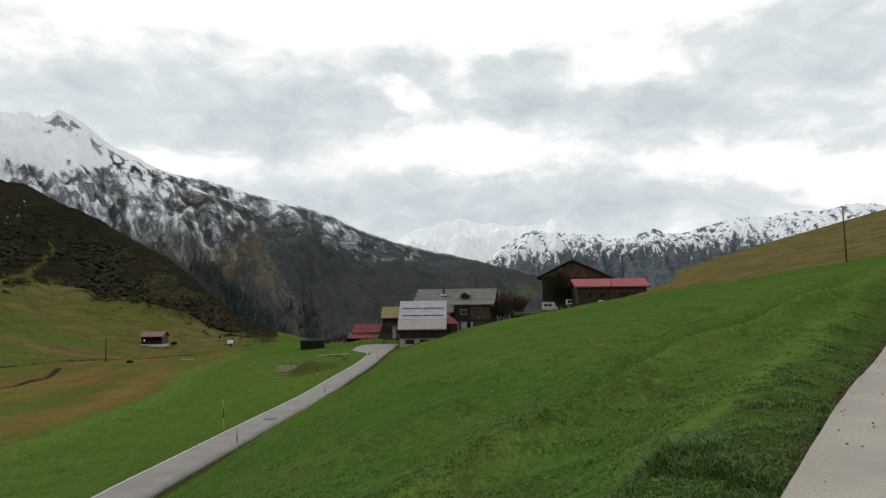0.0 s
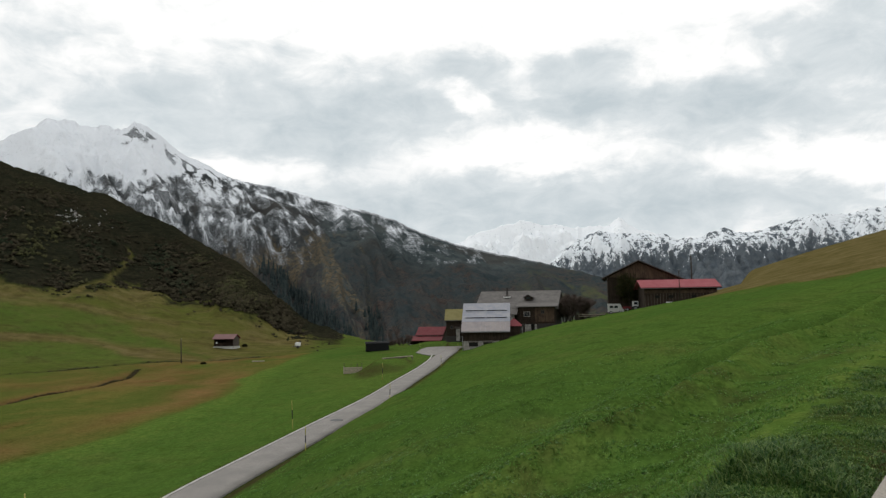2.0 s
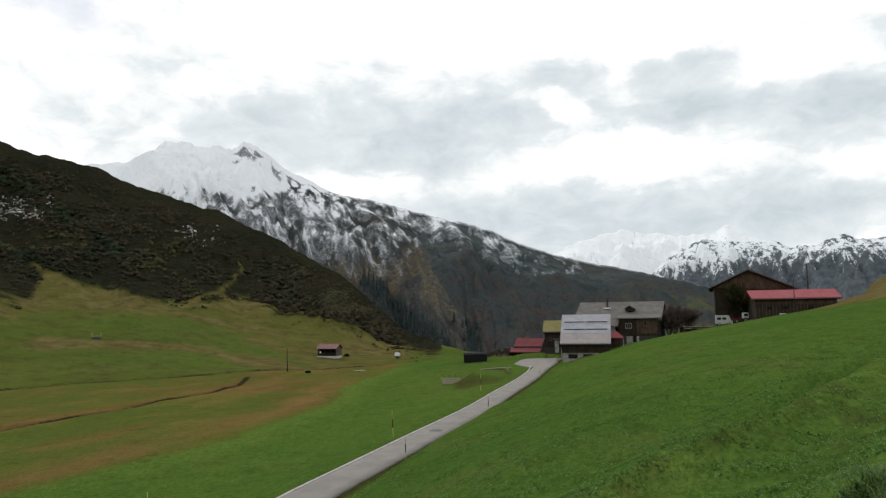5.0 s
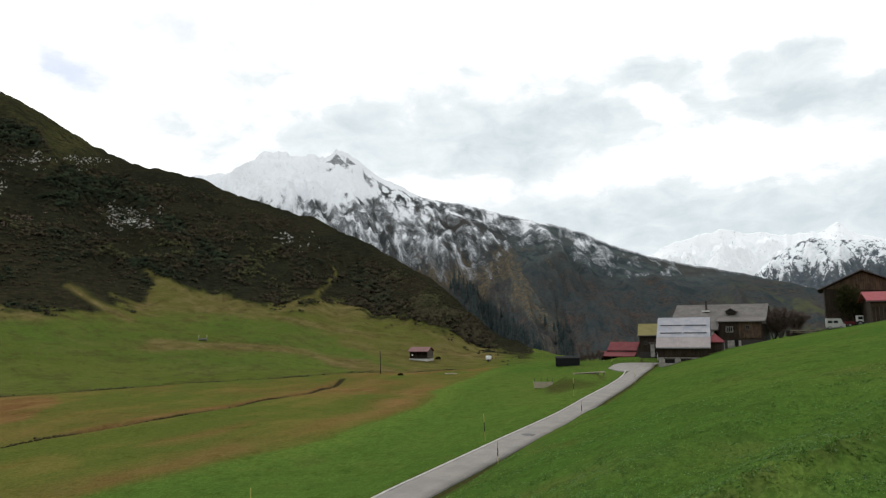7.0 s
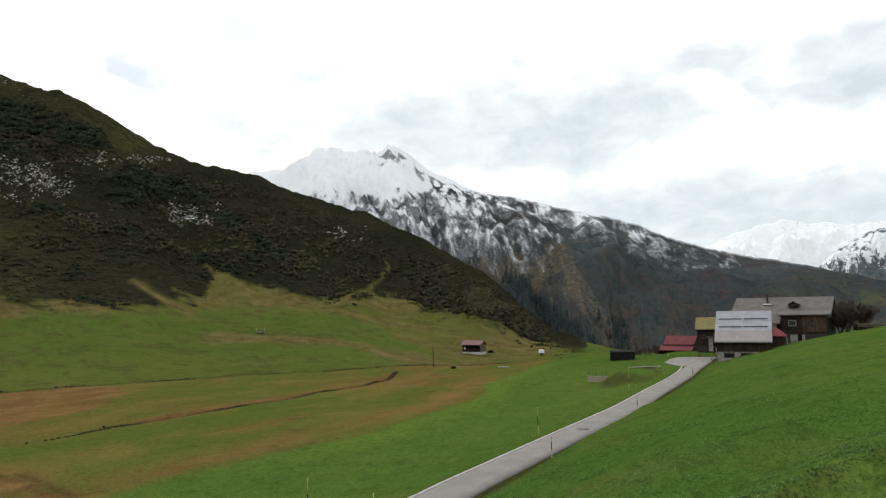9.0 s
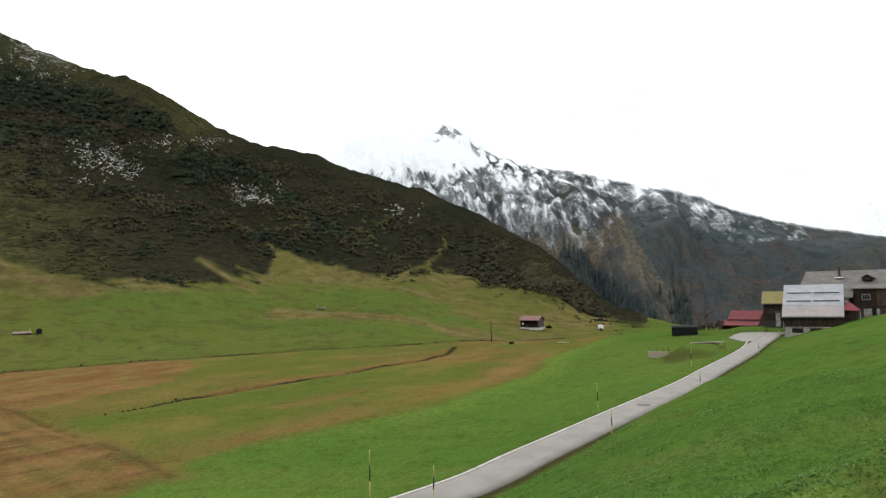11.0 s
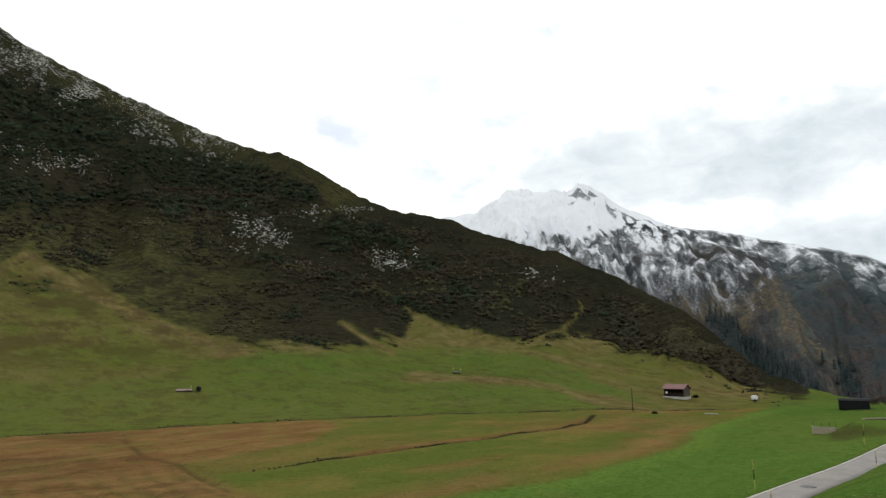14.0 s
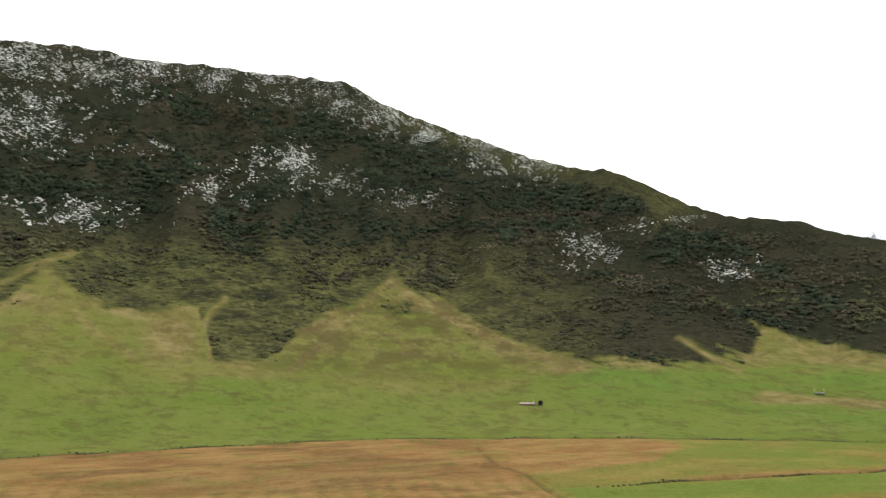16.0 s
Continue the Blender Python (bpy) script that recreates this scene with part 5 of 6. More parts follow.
for x in (0.2, 1.9, 3.5, 5.2):
    part("post", box(x - 0.08, x + 0.08, 0.0, 0.16, 0.63, 2.6), LOG, hut)
for sign in (-1, 1):
    e = 1.5 + sign * 2.1
    part("roof_slope", prism([(e, 2.42), (1.5, 3.55), (1.5, 3.67), (e, 2.54)], "x", -0.3, 5.75), RED_SHEET if sign > 0 else PINK_HUT, hut)
part("sign_board", box(0.55, 1.0, -0.05, -0.01, 1.3, 1.8), WHITE_PAINT, hut, "small white board")

# ---- things by the road and in the fields ----
FADED_BOARD = wood_material("faded_pinkish_board", (0.16, 0.11, 0.095), (0.26, 0.19, 0.165), (0.08, 1, 1))


def snow_pole(x, y, tall, lean, label, z=None):
    z = lay(x, y) if z is None else z
    ob = thing("snow_pole", pose(x, y, z, 0, lean, 0), label, "snow pole", "snow poles along the road")
    part("shaft", tube([(0, 0, -0.3), (0, 0, tall * 0.36)], 0.030, 8), YELLOW, ob)
    part("band", tube([(0, 0, tall * 0.362), (0.01, 0, tall * 0.68)], 0.033, 8), BLACK_PAINT, ob, "black band")
    part("tip", tube([(0.01, 0, tall * 0.682), (0.015, 0, tall)], [0.030, 0.026], 8), YELLOW, ob)
    return ob


ROADSIDE = "slim yellow and black snow pole at the road edge"
MEADOW = "slim yellow and black snow pole in the meadow grass"
for x, y, tall, lean, where in ((-17.2, 29.0, 1.75, 0.5, ROADSIDE), (-13.8, 47.1, 1.75, -0.8, ROADSIDE), (-12.1, 71.4, 1.75, 0.6, ROADSIDE), (-10.3, 108.7, 1.8, 0, ROADSIDE),
                                (-20.4, 28.3, 2.35, 0, MEADOW), (-17.4, 55.8, 2.25, -2.5, MEADOW), (-16.2, 90.1, 2.2, 0.5, MEADOW), (-17.2, 137.5, 1.6, 0, ROADSIDE), (-9.7, 138.0, 1.6, 0, ROADSIDE)):
    snow_pole(x, y, tall, lean, where)

# pale kerb line along the valley edge of the road
def kerb_line():
    bm = bmesh.new()
    fine = [p for p in ROAD if 4 < p[1] < 132]
    rows = []
    for i, p in enumerate(fine):
        a, b = Vector(fine[max(i - 1, 0)]), Vector(fine[min(i + 1, len(fine) - 1)])
        side = Vector((a.y - b.y, b.x - a.x, 0)).normalized()
        flare = 1.2 * max(0.0, (p[1] - 116) / 16) ** 2
        rows.append([bm.verts.new(Vector(p) + side * (u + flare) + Vector((0, 0, h))) for u, h in ((1.37, 0.0), (1.38, 0.062), (1.55, 0.062), (1.56, -0.08))])
    for a, b in zip(rows[:-1], rows[1:]):
        for k in range(3):
            bm.faces.new((a[k], a[k + 1], b[k + 1], b[k]))
    me = bpy.data.meshes.new("kerb")
    bmesh.ops.recalc_face_normals(bm, faces=bm.faces)
    bm.to_mesh(me)
    bm.free()
    me.materials.append(PALE_KERB)
    return tagged(new("kerb", me), "pale concrete edge strip of the road", "kerb", kind="structure")


PALE_KERB = plain_material("pale_concrete", (0.44, 0.42, 0.38), 0.9, vary=0.3, scale=1.5)
kerb_line()

cover = thing("manhole_cover", pose(-14.65, 59.1, -9.975, 0, 0, 0), "dark iron drain cover set in the road", "drain cover")
part("frame", tube([(0, 0, 0.0), (0, 0, 0.028)], 0.62, 20), POLE_WOOD, cover)
part("lid", tube([(0, 0, 0.029), (0, 0, 0.04)], 0.52, 20), BLACK_PAINT, cover)


def utility_pole(x, y, tall, r, lean, label, z=None, arms=0):
    z = lay(x, y) if z is None else z
    ob = thing("utility_pole", pose(x, y, z, 0, lean, 0), label, "utility pole")
    part("shaft", tube([(0, 0, -0.6), (0, 0, tall)], [r, r * 0.75], 10), POLE_WOOD, ob)
    part("cap", tube([(0, 0, tall + 0.002), (0, 0, tall + 0.06)], [r * 0.8, r * 0.3], 10), METAL, ob)
    for k in range(arms):
        arm = part("crossarm", box(-0.6, 0.6, -0.05, 0.05, tall - 0.35 - 0.4 * k, tall - 0.25 - 0.4 * k), POLE_WOOD, ob)
        for u in (-0.5, 0.5):
            part("insulator", tube([(u, 0, tall - 0.248 - 0.4 * k), (u, 0, tall - 0.1 - 0.4 * k)], [0.035, 0.05], 8), WHITE_PAINT, arm)
    return ob


utility_pole(39.2, 67.5, 5.2, 0.075, -1.5, "dark wooden power pole on the dry pasture")
utility_pole(41.6, 161.0, 9.8, 0.19, 0, "dark wooden power pole behind the stable roof", -0.5)
utility_pole(35.6, 147.6, 6.4, 0.10, 0, "thin dark wooden pole before the stable")
utility_pole(-67.3, 140.0, 5.0, 0.12, -1.0, "weathered wooden pole in the marsh")

# black covered container beside the branch road
cont = thing("covered_container", pose(-30.3, 148.6, lay(-28.5, 150) - 0.1, 0, 0, 12), "low black tarpaulin-covered container on the grass", "container")
part("body", box(0, 5.0, 0, 2.3, 0.05, 1.75, soft=0.06), BLACK_SHEET, cont)
part("cover", prism([(-0.08, 1.72), (2.38, 1.72), (1.7, 2.05), (0.6, 2.05)], "x", -0.08, 5.08), BLACK_SHEET, cont)
for k in range(5):
    part("rib", box(0.4 + k, 0.48 + k, -0.03, -0.002, 0.1, 1.7), BLACK_SHEET, cont)

# boarded enclosure on the flank of the mound
crate = thing("board_enclosure", pose(-26.6, 112.5, lay(-25.5, 113) - 0.1, 0, 0, 14), "low enclosure of bleached boards with thin posts", "enclosure")
for k in range(4):
    part("board", box(0, 3.0, -0.03, 0.03, 0.1 + k * 0.26, 0.1 + k * 0.26 + 0.23), PALE_WOOD, crate)
    part("board", box(-0.03, 0.03, 0.05, 2.0, 0.1 + k * 0.26, 0.1 + k * 0.26 + 0.23), PALE_WOOD, crate)
for x in (0.1, 1.2, 2.2, 2.95):
    part("post", tube([(x, 0.1, -0.4), (x, 0.1, 1.75)], 0.045, 6), POLE_WOOD, crate)

slab = thing("timber_rail", pose(-20.4, 113.6, lay(-19.8, 114.2) - 0.05, 0, 0, 47), "low pale timber barrier on top of the mound", "barrier")
part("rail", box(0, 6.4, -0.09, 0.09, 0.05, 0.24), PALE_WOOD, slab)
part("rail", box(0.3, 4.5, -0.30, -0.12, -0.05, 0.14), GREY_BOARD, slab)
for k in range(6):
    part("post", box(0.2 + k * 1.2, 0.34 + k * 1.2, -0.06, 0.06, -0.5, 0.045), GREY_BOARD, slab)

trough = thing("board_pile", pose(-52.2, 139.9, lay(-51, 140), 0, 0, 16), "pale weathered boards lying in the marsh", "boards")
for k in range(3):
    part("board", box(0, 2.6 - 0.2 * k, 0.0 + 0.3 * k, 0.26 + 0.3 * k, 0.04, 0.16), PALE_WOOD, trough)

# white water tank on a cart
tank = thing("tank_cart", pose(-55.2, 181.5, lay(-54.8, 181.5), 0, 0, 14), "white tank on a small dark two-wheeled cart", "cart")
part("tank", box(-0.75, 0.75, -0.5, 0.5, 0.55, 1.55, soft=0.16), WHITE_PAINT, tank)
part("chassis", box(-1.5, 0.8, -0.4, 0.4, 0.38, 0.52), BLACK_PAINT, tank)
for y in (-0.6, 0.46):
    part("wheel", prism([(0.36 * math.cos(a), 0.36 + 0.36 * math.sin(a)) for a in np.linspace(0, 2 * math.pi, 17)[:-1]], "y", y, y + 0.14), BLACK_PAINT, tank)

# feeding place on the grazing: a tilted board bed with a dark bale against it
raft = thing("hay_rack", pose(-143.3, 81.2, lay(-143.3, 81.2), 0, 0, 60), "low tilted grey-brown board rack on the pasture", "hay rack")
for k in range(5):
    part("board", prism([(-0.75, 0.10), (0.75, 0.42), (0.75, 0.50), (-0.75, 0.18)], "x", -2.1 + k * 0.68, -1.45 + k * 0.68), FADED_BOARD, raft)
for x in (-1.9, -0.4, 1.1):
    part("runner", box(x, x + 0.12, -0.8, 0.8, -0.15, 0.09), GREY_BOARD, raft)
    part("prop", box(x, x + 0.12, 0.55, 0.67, 0.092, 0.36), GREY_BOARD, raft)
part("stake", tube([(0.9, 0.9, -0.3), (0.95, 0.9, 1.2)], 0.05, 6), PALE_WOOD, raft)
bale = thing("hay_bale", pose(-142.0, 83.4, lay(-142.0, 83.4), 0, 0, 60), "dark wrapped bale beside the board rack", "bale")
part("bale_body", prism([(0.55 * math.cos(a), 0.52 + 0.55 * math.sin(a)) for a in np.linspace(0, 2 * math.pi, 21)[:-1]], "y", -0.5, 0.5), BLACK_SHEET, bale)
tub = thing("water_trough", pose(-125.2, 152.1, lay(-125.2, 152.1), 0, 0, 40), "pale metal water trough between two thin posts", "trough")
part("basin", prism([(-0.45, 0.15), (0.45, 0.15), (0.55, 0.6), (0.48, 0.6), (0.38, 0.22), (-0.38, 0.22), (-0.48, 0.6), (-0.55, 0.6)], "x", -1.0, 1.0), METAL, tub)
for x in (-1.06, 1.0):
    part("end_plate", box(x, x + 0.055, -0.5, 0.5, 0.12, 0.6), METAL, tub)
    part("post", tube([(x + 0.03, 0.62, -0.3), (x + 0.03, 0.62, 1.5)], 0.05, 6), PALE_WOOD, tub)
    part("foot", box(x, x + 0.06, -0.4, 0.4, -0.2, 0.118), GREY_BOARD, tub)


# vehicles by the gabled barn
def wheel(parent, x, y, z, r, wide):
    w = part("wheel", prism([(x + r * math.cos(a), z + r * math.sin(a)) for a in np.linspace(0, 2 * math.pi, 19)[:-1]], "y", y, y + wide), BLACK_PAINT, parent)
    part("rim", prism([(x + 0.6 * r * math.cos(a), z + 0.6 * r * math.sin(a)) for a in np.linspace(0, 2 * math.pi, 13)[:-1]], "y", y - 0.012, y - 0.002), METAL, w)


VAN_PAINT = sheet_material("greyish_white_car_paint", (0.46, 0.46, 0.45), (0.36, 0.35, 0.34), 0.5)
van = thing("delivery_van", pose(22.3, 156.5, lay(23, 156.6), 0, 0, -3), "small white van parked before the wooden barn", "van")
part("body", prism([(0.0, 0.42), (3.3, 0.42), (3.35, 1.0), (3.0, 1.2), (2.6, 2.15), (0.1, 2.2), (0.0, 2.0)], "y", 0.0, 1.6), VAN_PAINT, van)
part("side_window", box(1.3, 2.1, -0.015, -0.003, 1.25, 1.75), GLASS, van)
part("side_window", box(0.3, 1.1, -0.015, -0.003, 1.25, 1.75), GLASS, van)
part("bumper", box(3.05, 3.16, 0.05, 1.55, 0.42, 0.62), BLACK_PAINT, van)
for x in (0.6, 2.5):
    wheel(van, x, -0.03, 0.32, 0.32, 0.18)
    wheel(van, x, 1.45, 0.32, 0.32, 0.18)
cart = thing("red_trailer", pose(25.6, 156.3, lay(26, 156.4), 0, 0, 4), "small red farm trailer beside the van", "trailer")
part("bed", box(0, 1.7, 0, 1.1, 0.5, 1.0), RED_SHEET, cart)
part("drawbar", tube([(1.7, 0.55, 0.6), (2.5, 0.55, 0.5)], 0.04, 6), BLACK_PAINT, cart)
wheel(cart, 0.8, -0.14, 0.36, 0.36, 0.14)
wheel(cart, 0.8, 1.12, 0.36, 0.36, 0.14)
tractor = thing("farm_tractor", pose(27.6, 156.0, lay(28.2, 156) - 0.5, 0, 0, 6), "small white and black farm tractor by the stable", "tractor")
part("cab", box(0.1, 1.2, 0.1, 1.2, 1.0, 2.2, soft=0.05), WHITE_PAINT, tractor)
part("cab_window", box(0.25, 1.05, 0.08, 0.097, 1.45, 2.0), GLASS, tractor)
part("hood", box(1.22, 2.3, 0.3, 1.0, 0.6, 1.25, soft=0.06), BLACK_PAINT, tractor)
wheel(tractor, 0.5, -0.1, 0.6, 0.6, 0.3)
wheel(tractor, 1.9, 0.0, 0.4, 0.4, 0.22)
wheel(tractor, 0.5, 1.15, 0.6, 0.6, 0.3)

# grey yard wall and rail fence by the barn
yard = thing("yard_wall", pose(15.6, 162.5, lay(18, 162.5) - 0.3, 0, 0, 0), "low grey plank yard wall beside the barn", "wall")
for k in range(8):
    part("plank", box(k * 0.9, k * 0.9 + 0.86, 0, 0.12, 0, 1.25 + 0.08 * (k % 3)), GREY_BOARD, yard)
fence = thing("rail_fence", pose(16.0, 157.6, lay(18, 157.6), 0, 0, 0), "low wooden rail fence at the meadow edge", "fence")
for k in range(5):
    part("post", box(k * 1.4 - 0.05, k * 1.4 + 0.05, -0.05, 0.05, -0.5, 0.95), GREY_BOARD, fence)
for z in (0.45, 0.8):
    part("rail", box(-0.1, 5.7, -0.09, -0.052, z, z + 0.09), PALE_WOOD, fence)

# ---- plants ----


def leaf_material(name, colors, rough=0.8, by="island", thin=0.0):
    m = Nodes(name, rough=rough, spec=0.04)
    pick = m.island() if by == "island" else m.chance()
    c = colors[0]
    for k, other in enumerate(colors[1:]):
        at = (k + 1) / len(colors)
        c = m.mix(m.span(pick, at - 0.08, at + 0.08), c, other)
    c = m.mix(m.span(m.noise(0.04, 4), 0.42, 0.62, 0.0, 0.45), c, colors[-1])
    m.done(c)
    if thin:                                  # light that passes through a blade
        through_leaf, both_ways = m.add("ShaderNodeBsdfTranslucent"), m.add("ShaderNodeMixShader")
        m.link(c, through_leaf.inputs[0])
        both_ways.inputs[0].default_value = thin
        m.link(m.bsdf.outputs[0], both_ways.inputs[1])
        m.link(through_leaf.outputs[0], both_ways.inputs[2])
        m.link(both_ways.outputs[0], m.tree.nodes["Material Output"].inputs[0])
    return m.mat


def shrub_material():
    m = Nodes("heath_shrub_leaf", rough=1.0, spec=0.0)
    one, tone, bush = m.island(), m.attr("tone"), m.attr("bush")
    green = m.mix(bush, (0.015, 0.020, 0.013), (0.026, 0.032, 0.020))
    brown = m.mix(bush, (0.024, 0.021, 0.014), (0.042, 0.036, 0.025))
    olive = m.mix(bush, (0.034, 0.038, 0.019), (0.060, 0.058, 0.029))
    c = m.mix(m.span(tone, 0.25, 0.50), green, brown)
    c = m.mix(m.span(tone, 0.60, 0.95), c, olive)
    leafy = m.noise(1.6, 4, 0.75)
    c = m.mix(m.span(leafy, 0.42, 0.62), m.mix(1.0, c, (0.84, 0.86, 0.84), "MULTIPLY"), m.mix(1.0, c, (1.18, 1.18, 1.12), "MULTIPLY"))
    return m.done(m.mix(m.span(one, 0.1, 0.9, 0, 0.35), c, m.mix(1.0, c, (1.35, 1.30, 1.22), "MULTIPLY")))


SHRUB = shrub_material()
# needle colours are lightened and blued to paint in the distance haze
NEEDLE = leaf_material("hazed_spruce_needle", [(0.019, 0.029, 0.030), (0.027, 0.038, 0.038), (0.036, 0.046, 0.044)])
TWIG = leaf_material("bare_reddish_twig", [(0.080, 0.058, 0.050), (0.120, 0.088, 0.074), (0.100, 0.080, 0.068)])
DARK_LEAF = leaf_material("dark_olive_leaf", [(0.020, 0.026, 0.010), (0.032, 0.034, 0.013), (0.045, 0.040, 0.016)])
BLADE = leaf_material("grass_blade", [(0.085, 0.190, 0.034), (0.115, 0.240, 0.044), (0.190, 0.310, 0.075), (0.125, 0.245, 0.046)], 0.6, thin=0.4)
LONG_BLADE = leaf_material("long_verge_grass_blade", [(0.034, 0.092, 0.022), (0.066, 0.155, 0.032), (0.220, 0.300, 0.095), (0.105, 0.190, 0.040)], 0.45, thin=0.4)
CLOVER = leaf_material("clover_leaf", [(0.080, 0.180, 0.050), (0.130, 0.240, 0.080), (0.210, 0.310, 0.130)], 0.5, thin=0.3)
DRY_BLADE = leaf_material("withered_grass_blade", [(0.085, 0.060, 0.030), (0.130, 0.095, 0.048), (0.060, 0.058, 0.024)], 0.8, thin=0.2)
SNOW = plain_material("late_snow", (0.74, 0.72, 0.69), 0.9, vary=0.40, scale=0.35)
SCREE = plain_material("tan_scree", (0.185, 0.135, 0.105), 1.0, vary=0.5, scale=0.4)
BARK = wood_material("grey_brown_bark", (0.045, 0.035, 0.028), (0.085, 0.068, 0.055), (1, 1, 0.2))

ICO = bmesh.new()
bmesh.ops.create_icosphere(ICO, subdivisions=1, radius=1.0)
OCT_V = np.array([(1, 0, 0), (0, 1, 0), (-1, 0, 0), (0, -1, 0), (0, 0, 1), (0, 0, -1)], float)
OCT_F = np.array([(0, 1, 4), (1, 2, 4), (2, 3, 4), (3, 0, 4), (1, 0, 5), (2, 1, 5), (3, 2, 5), (0, 3, 5)])
ICO_V = np.array([v.co[:] for v in ICO.verts])
ICO_F = np.array([[v.index for v in f.verts] for f in ICO.faces])
ICO.free()


def joined(name, verts, faces, material, label, category, kind="stuff", parent=None, smooth=False, normals=None, attrs=None):
    me = bpy.data.meshes.new(name)
    verts, faces = np.asarray(verts, np.float32), np.asarray(faces, np.int32)
    n = faces.shape[1]
    me.vertices.add(len(verts))
    me.vertices.foreach_set("co", verts.ravel())
    me.loops.add(faces.size)
    me.loops.foreach_set("vertex_index", faces.ravel())
    me.polygons.add(len(faces))
    me.polygons.foreach_set("loop_start", np.arange(0, faces.size, n, dtype=np.int32))
    if smooth:
        me.polygons.foreach_set("use_smooth", np.ones(len(faces), bool))
    me.update(calc_edges=True)
    for key, value in (attrs or {}).items():
        me.attributes.new(key, "FLOAT", "POINT").data.foreach_set("value", np.asarray(value, np.float32))
    if normals is not None:                   # soft shading over the whole tuft or bush
        me.normals_split_custom_set_from_vertices(np.asarray(normals, np.float32))
    me.materials.append(material)
    ob = new(name, me)
    ob.parent = parent
    return tagged(ob, label, category, kind=kind)


def blobs(centres, sizes, squash, rng, jitter=0.35, coarse=False):
    """Many small uneven clumps: their corners and triangles."""
    n = len(centres)
    base, tris = (OCT_V, OCT_F) if coarse else (ICO_V, ICO_F)
    turn = rng.uniform(0, 6.3, n)[:, None]
    spun = np.stack([base[:, 0] * np.cos(turn) - base[:, 1] * np.sin(turn), base[:, 0] * np.sin(turn) + base[:, 1] * np.cos(turn), np.broadcast_to(base[:, 2], (n, len(base)))], -1)
    shape = spun * (1 + jitter * rng.uniform(-1, 1, (n, len(base), 1))) * sizes[:, None, None]
    shape[:, :, 2] *= squash
    verts = (shape + centres[:, None]).reshape(-1, 3)
    faces = (tris[None] + (np.arange(n) * len(base))[:, None, None]).reshape(-1, 3)
    return verts, faces


def hill_places(rng, n, tail=0):
    """Random places on the hill: x, y, z, distance, bearing and rise. tail: how many of them stand on its low end."""
    az = np.concatenate([rng.uniform(11, 104, n - tail), rng.uniform(12.5, 23, tail)])
    r = np.exp(np.concatenate([rng.uniform(math.log(165), math.log(930), n - tail), rng.uniform(math.log(195), math.log(380), tail)]))
    x, y = -r * np.sin(np.radians(az)), r * np.cos(np.radians(az))
    z = height(x, y)
    return x, y, z, r, az, np.degrees(np.arctan2(z, r))


def snow_cover(az, rise):
    lying = np.zeros(len(az))
    for a, e, wa, we, k in SNOW_SPOTS:
        lying = np.maximum(lying, k * np.exp(-((az - a) / (1.7 * wa)) ** 2 - ((rise - e) / (1.5 * we)) ** 2))
    top = 0.85 * step(-3.3, -2.2, rise - curve(HILL_CREST_EL, az) + 0.5 * fbm(az / 2, rise, 2, 48)) * step(56, 60, az)
    return np.maximum(lying, top * np.clip(0.85 + 0.6 * fbm(az / 3, rise / 1.5, 2, 47), 0, 1))


# tall dark thickets: bearing, rise, spread of both
THICKETS = [(88.5, 20, 4, 2.0), (80, 19.6, 6, 2.0), (70, 17.2, 5, 1.6), (57, 14.2, 5, 1.3), (90, 14.8, 5, 1.6), (47, 10.2, 4, 1.3), (68, 11.5, 4, 1.2), (60, 11.6, 5, 1.2), (83, 12.0, 4, 1.0), (97, 13.8, 4, 1.2)]


def grove_cover(az, rise):
    full = np.zeros(len(az))
    for a, e, wa, we in THICKETS:
        full = np.maximum(full, np.exp(-((az - a) / wa) ** 2 - ((rise - e) / we) ** 2))
    return full


def low_heath(az, rise):
    """Where the heath is too low for bushes."""
    return np.maximum(step(9.5, 6.5, rise + 1.2 * fbm(az / 4, rise / 2, 2, 43)) * step(54, 60, az), step(5.0, 3.4, rise) * step(43, 47, az))


